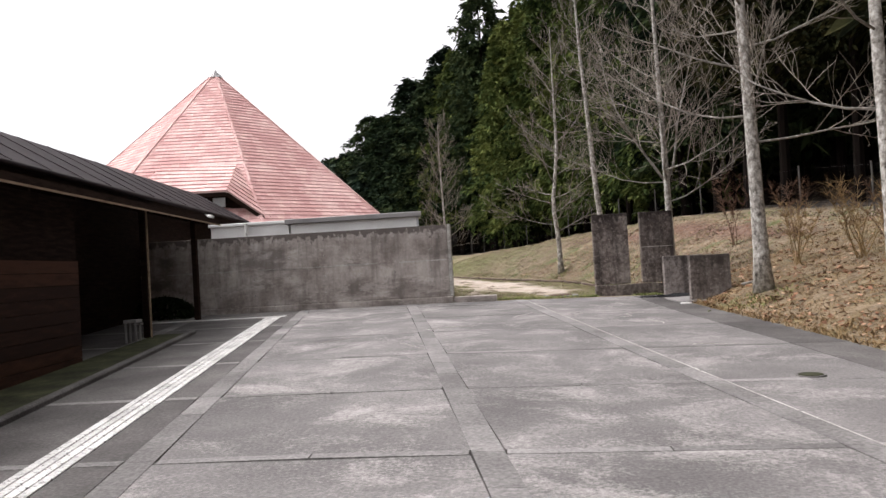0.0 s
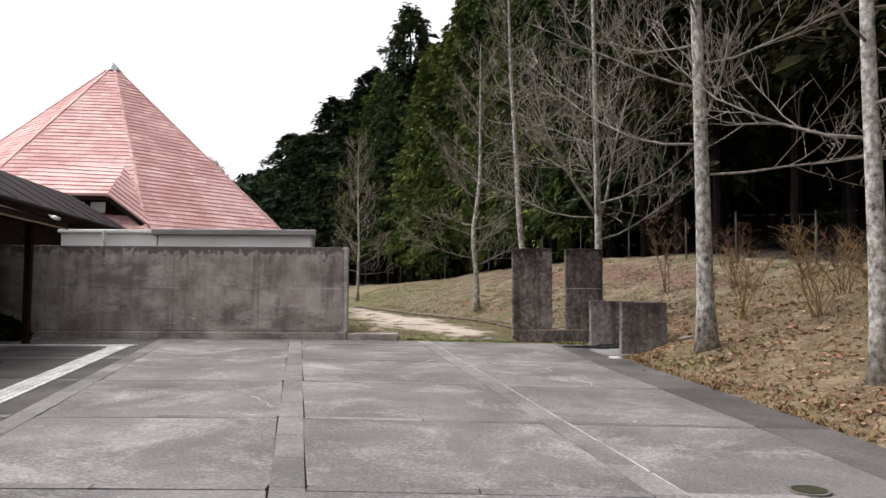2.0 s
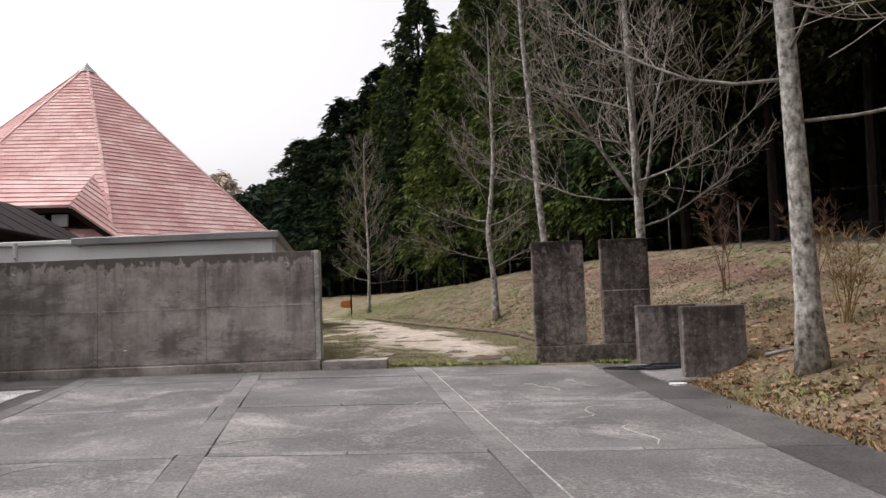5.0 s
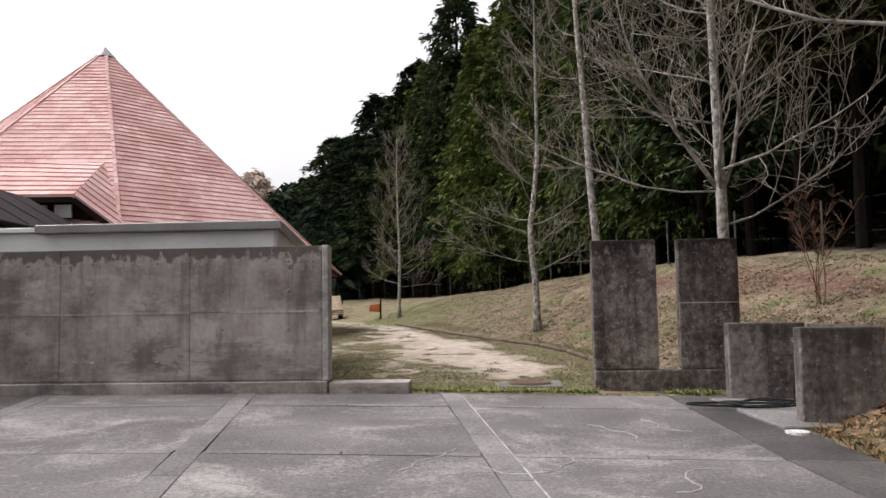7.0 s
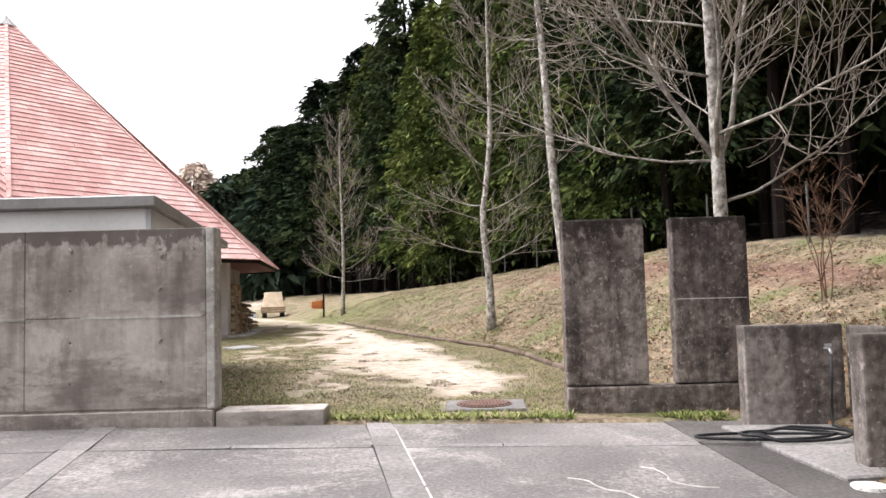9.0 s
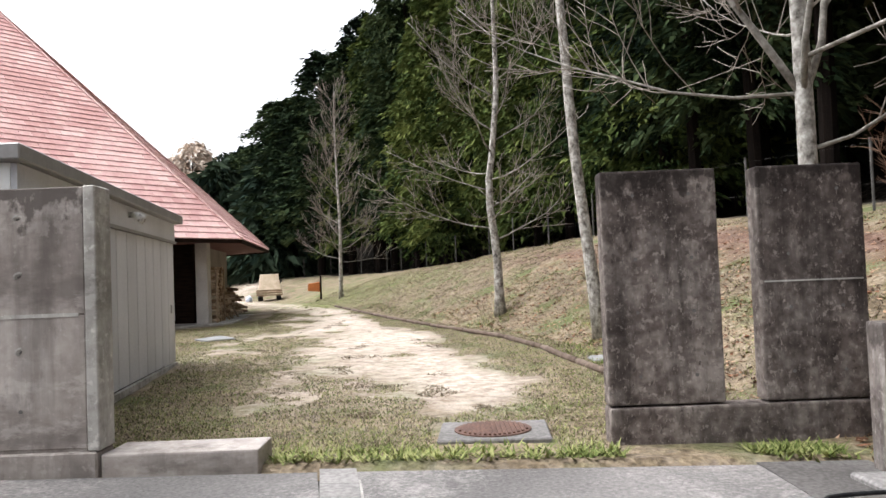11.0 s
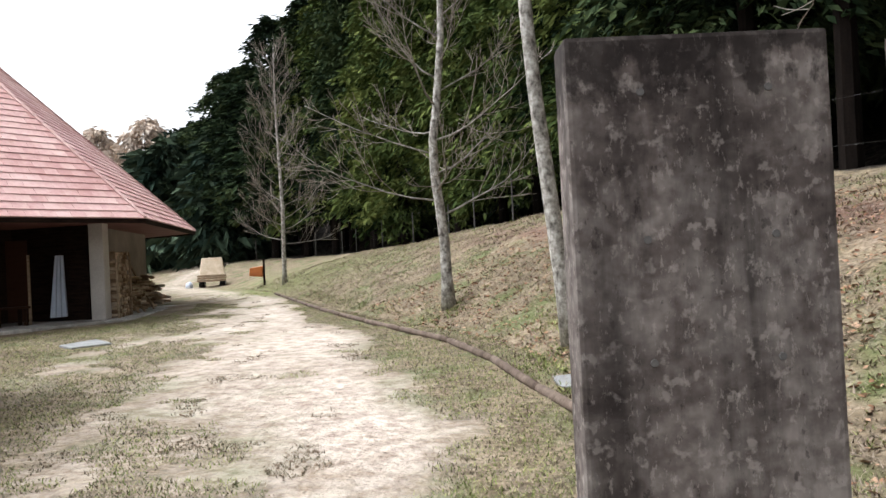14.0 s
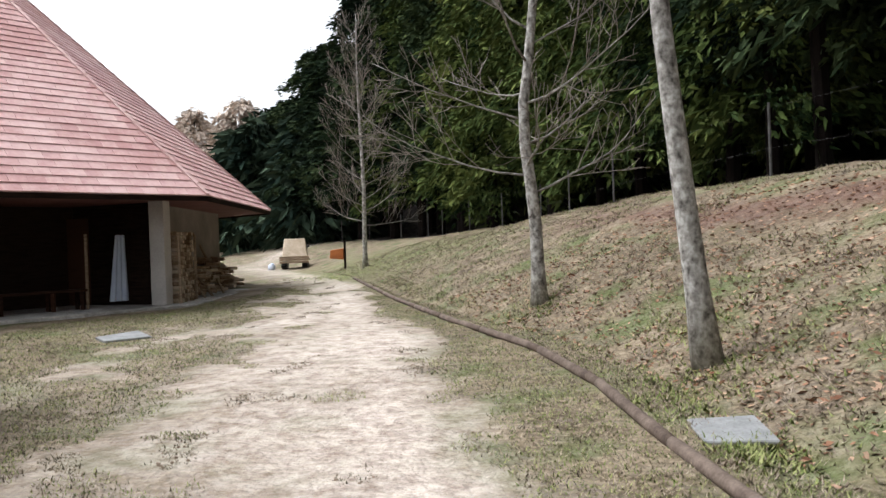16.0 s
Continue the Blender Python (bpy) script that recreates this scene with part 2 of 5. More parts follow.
LIMB = surface("grey_limb_bark", [(0.09, 0.08, 0.068), (0.20, 0.184, 0.163), (0.36, 0.34, 0.31)], scale=8, fine=25, rough=0.9, bump=0.3, objects=False)
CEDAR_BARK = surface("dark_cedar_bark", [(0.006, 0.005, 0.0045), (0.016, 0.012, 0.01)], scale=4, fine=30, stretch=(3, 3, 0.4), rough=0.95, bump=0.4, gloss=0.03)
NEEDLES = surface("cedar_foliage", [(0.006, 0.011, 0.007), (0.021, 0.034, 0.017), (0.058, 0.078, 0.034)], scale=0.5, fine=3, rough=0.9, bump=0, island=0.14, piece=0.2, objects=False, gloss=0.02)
# lit and shaded versions of the foliage: brightness painted into green and olive
LIT_GREEN_NEEDLES = surface("lit_green_cedar_foliage", [(0.014, 0.026, 0.010), (0.058, 0.080, 0.024), (0.14, 0.165, 0.05)], scale=0.45, fine=2.5, rough=0.9, bump=0, island=0.14, piece=0.15, objects=False, gloss=0.02)
SHADED_OLIVE_NEEDLES = surface("shaded_brownish_cedar_foliage", [(0.0035, 0.0045, 0.0025), (0.013, 0.015, 0.0065), (0.046, 0.043, 0.018)], scale=0.5, fine=3, rough=0.9, bump=0, island=0.14, piece=0.2, objects=False, gloss=0.02)
FAR_NEEDLES = surface("far_dark_foliage", [(0.02, 0.035, 0.026), (0.05, 0.07, 0.045)], scale=0.3, fine=3, rough=0.85, bump=0, island=0.4, objects=False, gloss=0.03)
BUFF_LEAF = surface("buff_spring_foliage", [(0.46, 0.37, 0.30), (0.60, 0.51, 0.44)], scale=0.5, fine=4, rough=0.9, bump=0, island=0.4, objects=False)
SHRUB_LEAF = surface("russet_shrub_twigs", [(0.085, 0.05, 0.034), (0.18, 0.11, 0.075)], scale=3, fine=20, rough=0.9, bump=0, objects=False)
EVERGREEN = surface("dark_evergreen_leaf", [(0.008, 0.012, 0.006), (0.02, 0.028, 0.012)], scale=3, fine=20, rough=0.8, bump=0, island=0.4, gloss=0.03)
RUST = surface("rusty_cast_iron", [(0.07, 0.038, 0.03), (0.16, 0.085, 0.062)], scale=8, fine=50, rough=0.75, bump=0.3, metal=0.3, gloss=0.5)
EDGING = surface("weathered_brown_pipe", [(0.075, 0.054, 0.043), (0.165, 0.125, 0.10)], scale=5, fine=40, rough=0.9, bump=0.3, objects=False)
BLACK_RUBBER = surface("black_rubber_hose", [(0.012, 0.012, 0.013), (0.03, 0.03, 0.032)], scale=8, rough=0.5, bump=0.05)
GALVANISED = surface("galvanised_steel", [(0.30, 0.30, 0.31), (0.45, 0.45, 0.46)], scale=6, rough=0.4, metal=0.7, bump=0.05, gloss=0.5)
FENCE_STEEL = surface("weathered_fence_post", [(0.05, 0.047, 0.045), (0.11, 0.105, 0.1)], scale=6, rough=0.7, bump=0.1)
FIREWOOD = surface("split_firewood", [(0.20, 0.13, 0.08), (0.36, 0.25, 0.16), (0.52, 0.42, 0.31)], scale=4, fine=30, rough=0.9, bump=0.3, piece=0.5)
RAW_WOOD = surface("weathered_timber", [(0.20, 0.14, 0.09), (0.36, 0.27, 0.19)], scale=4, fine=30, stretch=(1, 1, 6), rough=0.85, bump=0.3)
WHITE_CLOTH = surface("white_cloth", [(0.52, 0.58, 0.70), (0.68, 0.73, 0.82)], scale=3, fine=40, rough=0.9, bump=0.2)
ROLLER_PAINT = surface("faded_cream_machine_paint", [(0.42, 0.33, 0.23), (0.62, 0.52, 0.40)], scale=3, fine=20, rough=0.6, bump=0.1)
ORANGE = surface("faded_orange_paint", [(0.36, 0.11, 0.04), (0.52, 0.18, 0.06)], scale=5, fine=25, rough=0.6, bump=0.1)
GREY_LID = surface("pale_grey_lid", [(0.17, 0.17, 0.168), (0.27, 0.27, 0.265)], scale=5, fine=40, rough=0.85, bump=0.2)
GRASS_DRY = surface("dry_grass_blade", [(0.11, 0.082, 0.06), (0.20, 0.155, 0.118), (0.31, 0.25, 0.195)], scale=1.0, fine=8, rough=0.9, bump=0, island=0.5, objects=False)
STRAW = surface("pale_straw_blade", [(0.135, 0.106, 0.072), (0.24, 0.193, 0.136), (0.37, 0.31, 0.23)], scale=1.0, fine=8, rough=0.9, bump=0, island=0.5, objects=False)
BRACKEN = surface("golden_dry_bracken", [(0.11, 0.07, 0.034), (0.20, 0.135, 0.066), (0.30, 0.21, 0.11)], scale=1.0, fine=8, rough=0.9, bump=0, island=0.4, objects=False)
GRASS_GREEN = surface("green_grass_blade", [(0.09, 0.115, 0.032), (0.175, 0.20, 0.065), (0.29, 0.295, 0.125)], scale=1.0, fine=8, rough=0.9, bump=0, island=0.5, objects=False)
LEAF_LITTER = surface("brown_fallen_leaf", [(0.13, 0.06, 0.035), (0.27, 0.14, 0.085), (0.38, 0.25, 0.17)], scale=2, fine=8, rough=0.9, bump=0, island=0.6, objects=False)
TUFT = surface("dark_dry_tuft", [(0.06, 0.05, 0.032), (0.12, 0.098, 0.065), (0.2, 0.165, 0.115)], scale=2, fine=8, rough=0.95, bump=0, island=0.5, objects=False)
CLOD = surface("earth_clod", [(0.12, 0.085, 0.06), (0.26, 0.2, 0.15)], scale=5, fine=40, rough=0.95, bump=0.4)
GLASS_PANE = surface("dim_window_pane", [(0.30, 0.31, 0.31), (0.42, 0.43, 0.43)], scale=1, rough=0.15, bump=0, gloss=0.5)


# ---- mesh helpers ----
class Shape:
    """Gathers faces for one mesh."""

    def __init__(self):
        self.v, self.f = [], []

    def face(self, *points):
        k = len(self.v)
        self.v += [tuple(p) for p in points]
        self.f.append(tuple(range(k, k + len(points))))

    def hexa(self, low, high):
        """A solid between two rings of as many points."""
        k, c = len(self.v), len(low)
        self.v += [tuple(p) for p in low] + [tuple(p) for p in high]
        self.f.append(tuple(range(k + c - 1, k - 1, -1)))
        self.f.append(tuple(range(k + c, k + 2 * c)))
        for i in range(c):
            j = (i + 1) % c
            self.f.append((k + i, k + j, k + c + j, k + c + i))

    def box(self, x0, x1, y0, y1, z0, z1):
        self.hexa([(x0, y0, z0), (x1, y0, z0), (x1, y1, z0), (x0, y1, z0)], [(x0, y0, z1), (x1, y0, z1), (x1, y1, z1), (x0, y1, z1)])

    def bar(self, a, b, w, h):
        """A squared bar from a to b, w wide and h high."""
        a, b = Vector(a), Vector(b)
        d = (b - a).normalized()
        side = d.cross(Vector((0, 0, 1)))
        side = (side if side.length > 0.01 else Vector((1, 0, 0))).normalized() * w / 2
        up = side.cross(d).normalized() * h / 2
        self.hexa([a - side - up, a + side - up, a + side + up, a - side + up], [b - side - up, b + side - up, b + side + up, b - side + up])

    def tube(self, path, radii, sides):
        k, c = len(self.v), len(path)
        for i, p in enumerate(path):
            p = Vector(p)
            d = Vector(path[min(i + 1, c - 1)]) - Vector(path[max(i - 1, 0)])
            d.normalize()
            a = d.cross(Vector((0.31, 0.17, 0.93) if abs(d.z) < 0.9 else (1, 0.1, 0)))
            a.normalize()
            b = d.cross(a)
            for s in range(sides):
                w = 2 * math.pi * s / sides
                self.v.append(tuple(p + (a * math.cos(w) + b * math.sin(w)) * radii[i]))
        for i in range(c - 1):
            for s in range(sides):
                t = (s + 1) % sides
                self.f.append((k + i * sides + s, k + i * sides + t, k + (i + 1) * sides + t, k + (i + 1) * sides + s))
        self.f.append(tuple(range(k + sides - 1, k - 1, -1)))
        self.f.append(tuple(range(k + (c - 1) * sides, k + c * sides)))

    def mesh(self, name, material, smooth=False):
        me = bpy.data.meshes.new(name)
        me.from_pydata(self.v, [], self.f)
        me.materials.append(material)
        if smooth:
            me.polygons.foreach_set("use_smooth", [True] * len(me.polygons))
        me.update()
        return me


def bevelled(shape, width=0.01, segments=1):
    bm = bmesh.new()
    vs = [bm.verts.new(p) for p in shape.v]
    for f in shape.f:
        bm.faces.new([vs[i] for i in f])
    bmesh.ops.bevel(bm, geom=list(bm.edges), offset=width, segments=segments, affect="EDGES", profile=0.6)
    out = Shape()
    bm.verts.index_update()
    out.v = [tuple(v.co) for v in bm.verts]
    out.f = [tuple(v.index for v in f.verts) for f in bm.faces]
    bm.free()
    return out


def part(name, shape, material, parent=None, label="", smooth=False):
    ob = new(name, shape.mesh(name, material, smooth))
    if parent is not None:
        ob.parent = parent
    return tagged(ob, label) if label else ob


def piece(name, mesh, parent, m=None):
    ob = new(name, mesh)
    ob.parent = parent
    if m is not None:
        ob.matrix_basis = m
    return ob


def thing(name, label, category, group="", kind="", at=None):
    ob = new(name)
    ob.empty_display_size = 0.2
    if at is not None:
        ob.matrix_basis = at
    return tagged(ob, label, category, group, kind)


# ---- the lie of the land ----
TOE_Y = [-60, 0, 9.4, 12, 16, 19.5, 21.5, 23.2, 24.4, 26.2, 28.3, 31.2, 35.9, 46.5, 60, 130]
TOE_X = [10.5, 7.6, 7.1, 6.85, 6.45, 6.3, 5.9, 5.5, 5.3, 5.08, 4.6, 3.45, 1.85, -1.3, -7.5, -60]


def toe(y):
    return float(np.interp(y, TOE_Y, TOE_X))


def from_toe(x, y):
    """Metres from the foot of the bank, up the bank positive."""
    return (x - toe(y)) / math.hypot(1, (toe(y + 1) - toe(y - 1)) / 2)


def lie(x, y):
    """Height of the yard and of the track."""
    fade = min(max((30 - y) / 10, 0), 1)
    return (-0.035 * (19 - max(y, -20)) if y < 19 else 0.010 * (min(y, 90) - 19)) - 0.02 * min(max(x - 1.2, 0), 6) * fade


def land(x, y):
    z, d = lie(x, y), from_toe(x, y)
    if d > 0:
        top = float(np.interp(y, [0, 15, 22, 30, 40, 48, 60, 100], [1.5, 1.55, 1.85, 2.25, 2.05, 1.65, 1.2, 1.0]))
        foot = float(np.interp(y, [16, 21, 30, 36], [0.25, 0.7, 0.7, 0.3]))
        u = min(max(d - foot, 0) / 6, 1)
        z += top * (1 - (1 - u) ** 1.3) + min(max(d - 6, 0) * 0.05, 0.4) + max(min(d, 60) - 12, 0) * 0.4
        z += 0.10 * min(d, 1) * noise.noise((x * 0.5, y * 0.5, 3.0)) + 0.05 * min(d, 1) * noise.noise((x * 1.7, y * 1.7, 8.0)) + 0.045 * min(d, 1) * noise.noise((x * 3.4, y * 3.4, 5.0))
    elif y > 19.3:
        z += 0.03 * noise.noise((x * 0.9, y * 0.9, 1.0)) - 0.02
    return z


# the track: middle and half-width by distance
TRACK_Y = [19, 21, 23.3, 26, 29.4, 32, 36, 41.5, 46, 52, 60]
TRACK_L = [2.2, 2.2, 1.2, 0.2, -0.6, -1.2, -1.8, -2.6, -4.0, -7.0, -12]
TRACK_R = [2.6, 4.2, 4.35, 3.75, 3.2, 2.4, 1.2, 0.0, -1.9, -4.8, -9]


def sandy(x, y):
    """How bare and sandy the ground is, 0 to 1."""
    if y < 19.2:
        return 0.0
    a, b = float(np.interp(y, TRACK_Y, TRACK_L)), float(np.interp(y, TRACK_Y, TRACK_R))
    inside = min((x - a) / 4.2 + 0.2, (b - x) / 0.75 + 0.42, 0.95)
    patches = 0.4 * noise.noise((x * 0.8, y * 0.5, 5.0)) + 0.28 * noise.noise((x * 2.3, y * 1.6, 2.0))
    return min(max(inside + patches, 0), 1) * min(max((y - 19.7) / 1.6, 0), 1)


def build_ground():
    xs = np.concatenate([np.linspace(-400, -30, 14), np.linspace(-28, -9, 14), np.arange(-8.5, 14.01, 0.22), np.linspace(15, 60, 30), np.linspace(75, 400, 10)])
    ys = np.concatenate([np.linspace(-400, -20, 14), np.linspace(-16, 16, 60), np.arange(16.5, 50, 0.24), np.linspace(51, 130, 60), np.linspace(150, 500, 10)])
    v, f, sand, red, wood, fern_shade, lush = [], [], [], [], [], [], []
    for y in ys:
        for x in xs:
            paved = y < 19.02 and from_toe(x, y) < -0.02 and x > -12 and y > -22
            v.append((x, y, land(x, y) - (0.09 if paved else 0.0)))
            sand.append(sandy(x, y))
            d = from_toe(x, y)
            crest = 4.4 + 1.2 * noise.noise((x * 0.3, y * 0.3, 2.0))
            # near-black beneath the conifers: their shade put into the ground colour
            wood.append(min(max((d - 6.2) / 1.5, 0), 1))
            lush.append(0.75 * max(0, 1 - abs(y - 48) / 11) * min(max((d + 2.5) / 1.5, 0), 1) * min(max((5.5 - d) / 2, 0), 1))
            # golden-brown bracken, its tone lowered to paint the shade of the trees
            fern_shade.append(min(max((22 - y) / 4, 0), 0.62) * min(max(d / 0.8, 0), 1))
            red.append(max(0, 0.92 - abs(d - crest) / 1.5) * min(max((y - 19) / 4, 0), 1) * max(0, 1 - max(y - 32, 0) / 12) if d > 0 else 0.0)
    c = len(xs)
    for j in range(len(ys) - 1):
        for i in range(c - 1):
            k = j * c + i
            f.append((k, k + 1, k + c + 1, k + c))
    me = bpy.data.meshes.new("ground")
    me.from_pydata(v, [], f)
    me.polygons.foreach_set("use_smooth", [True] * len(me.polygons))
    for key, data in (("sand", sand), ("earth", red), ("wood", wood), ("fern_shade", fern_shade), ("lush", lush)):
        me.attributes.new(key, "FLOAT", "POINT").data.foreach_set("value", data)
    # grass, straw, sand, red earth; bracken and woodland tones also carry tree shade
    m = surface("grassy_ground", [(0.065, 0.05, 0.033), (0.165, 0.127, 0.083), (0.30, 0.24, 0.165)], scale=1.6, fine=17, rough=0.95, bump=1.0, fine_mix=0.55, objects=False, bump_size=0.09, spots=(1.1, 0.5, 0.68, (0.10, 0.115, 0.045)))
    n, l = m.node_tree.nodes, m.node_tree.links
    bsdf = n["Principled BSDF"]
    colour = bsdf.inputs["Base Color"].links[0].from_socket
    at = n.new("ShaderNodeNewGeometry").outputs["Position"]
    for key, freq, tones, sharp in (("fern_shade", 2.2, ((0.05, 0.034, 0.02), (0.15, 0.105, 0.058)), 0.3), ("earth", 3.0, ((0.075, 0.042, 0.031), (0.155, 0.095, 0.069)), 0.25), ("lush", 2.0, ((0.07, 0.085, 0.028), (0.165, 0.175, 0.07)), 0.35), ("wood", 2.0, ((0.006, 0.005, 0.004), (0.018, 0.013, 0.01)), 0.25), ("sand", 4.5, ((0.24, 0.187, 0.152), (0.52, 0.45, 0.388)), 0.55)):
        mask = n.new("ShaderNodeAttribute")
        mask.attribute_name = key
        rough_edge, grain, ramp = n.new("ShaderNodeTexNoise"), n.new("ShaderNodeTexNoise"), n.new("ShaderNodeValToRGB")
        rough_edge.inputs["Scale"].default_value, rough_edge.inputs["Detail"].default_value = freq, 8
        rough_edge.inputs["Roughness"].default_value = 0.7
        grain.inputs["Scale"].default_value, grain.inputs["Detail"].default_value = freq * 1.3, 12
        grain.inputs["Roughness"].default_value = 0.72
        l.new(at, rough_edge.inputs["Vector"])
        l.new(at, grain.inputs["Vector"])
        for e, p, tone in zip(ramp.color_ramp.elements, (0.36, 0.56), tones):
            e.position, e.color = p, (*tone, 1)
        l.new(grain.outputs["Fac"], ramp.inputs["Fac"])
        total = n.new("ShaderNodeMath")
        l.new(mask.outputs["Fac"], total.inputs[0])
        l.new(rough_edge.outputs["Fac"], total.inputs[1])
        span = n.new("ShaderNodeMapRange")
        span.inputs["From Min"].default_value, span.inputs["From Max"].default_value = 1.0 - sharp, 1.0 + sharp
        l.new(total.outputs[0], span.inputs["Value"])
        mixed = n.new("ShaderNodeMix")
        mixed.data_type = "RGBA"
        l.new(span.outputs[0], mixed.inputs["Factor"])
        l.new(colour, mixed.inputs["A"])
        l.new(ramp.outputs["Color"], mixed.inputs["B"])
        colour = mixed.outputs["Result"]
    l.new(colour, bsdf.inputs["Base Color"])
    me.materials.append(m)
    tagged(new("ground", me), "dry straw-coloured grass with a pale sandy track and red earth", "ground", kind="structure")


build_ground()


# ---- boundary wall, gate posts, wash place ----
HOLES = []


def tie_hole_mesh():
    if not HOLES:
        s = Shape()
        s.tube([(0, -0.006, 0), (0, 0.004, 0)], [0.013, 0.014], 10)
        HOLES.append(s.mesh("tie_hole", JOINT))
        s = Shape()
        s.tube([(0.004, -0.0025, -0.004), (0, 0.004, 0)], [0.026, 0.034], 9)
        HOLES.append(s.mesh("mortar_patch", PALE_CONCRETE))
    return HOLES


def concrete_wall():
    wall = thing("wall_boundary", "tall board-formed concrete wall with dark rain streaks", "wall", kind="structure")
    seams = [-8.2, -6.05, -4.25, -2.43, -0.65, 1.13]
    for a, b in zip(seams, seams[1:]):
        for z0, z1 in ((0.16, 1.055), (1.06, 1.925)):
            s = Shape()
            s.box(a + 0.002, b - 0.002, 19.0, 19.22, z0, z1)
            part("panel", bevelled(s, 0.007), WALL_CONCRETE, wall)
    rnd = random.Random(6)
    for a, b in zip(seams, seams[1:]):
        s = Shape()
        x = a
        while x < b - 0.1:
            w = rnd.uniform(0.2, 0.7)
            if rnd.random() < 0.7:
                s.box(x, min(x + w, b), 18.994, 19.01, 1.045, 1.045 + rnd.uniform(0.014, 0.034))
            x += w
        if s.v:
            part("form_seam", s, PALE_CONCRETE, wall)
    s = Shape()
    s.box(-8.2, 1.12, 19.012, 19.2, 0.1, 1.91)
    part("core", s, WALL_CONCRETE, wall)
    s = Shape()
    s.box(-8.2, 1.2, 18.975, 19.25, -0.4, 0.14)
    part("plinth", bevelled(s, 0.012), WALL_CONCRETE, wall)
    for i in range(len(seams) - 1):
        for fx in (0.25, 0.75):
            for z in (0.42, 0.82, 1.33, 1.72):
                at = pose(seams[i] + (seams[i + 1] - seams[i]) * fx, 19.0, z, 0, rnd.uniform(0, 360), 0)
                piece("tie_hole", tie_hole_mesh()[0], wall, at)
                if rnd.random() < 0.6:
                    piece("mortar_patch", tie_hole_mesh()[1], wall, at)
    kerb = Shape()
    kerb.box(1.215, 2.27, 19.0, 19.42, -0.3, 0.115)
    jamb = Shape()
    jamb.box(1.135, 1.215, 18.985, 19.235, 0.145, 1.93)
    part("end_jamb", bevelled(jamb, 0.008), PALE_CONCRETE, wall)
    tagged(part("kerb", bevelled(kerb, 0.015, 2), WALL_CONCRETE), "low grey concrete upstand at the foot of the wall", "kerb", kind="structure")


concrete_wall()


def gate_post(x0, x1, label, seam):
    post = thing("gate_post", label, "gate post", "concrete gate posts")
    s = Shape()
    s.box(x0, x1, 19.66, 19.85, 0.195, 1.97)
    part("slab", bevelled(s, 0.018, 2), POST_CONCRETE, post)
    for fx in (0.277, 0.76):
        for z in (0.41, 0.892, 1.295, 1.779):
            piece("tie_hole", tie_hole_mesh()[0], post, pose(x0 + (x1 - x0) * fx, 19.66, z))
    if seam:
        s = Shape()
        s.box(x0 + 0.03, x1 - 0.03, 19.655, 19.67, 1.085, 1.097)
        part("form_seam", s, PALE_CONCRETE, post)


gate_post(4.765, 5.645, "broad upright concrete slab, dark with weathering, on a plinth", False)
gate_post(5.945, 6.755, "upright concrete slab with a pale form seam, on a plinth", True)
s = Shape()
s.box(4.765, 6.95, 19.64, 19.87, -0.5, 0.18)
tagged(part("plinth", bevelled(s, 0.02, 2), POST_CONCRETE), "low concrete plinth carrying the gate posts", "plinth", kind="structure")


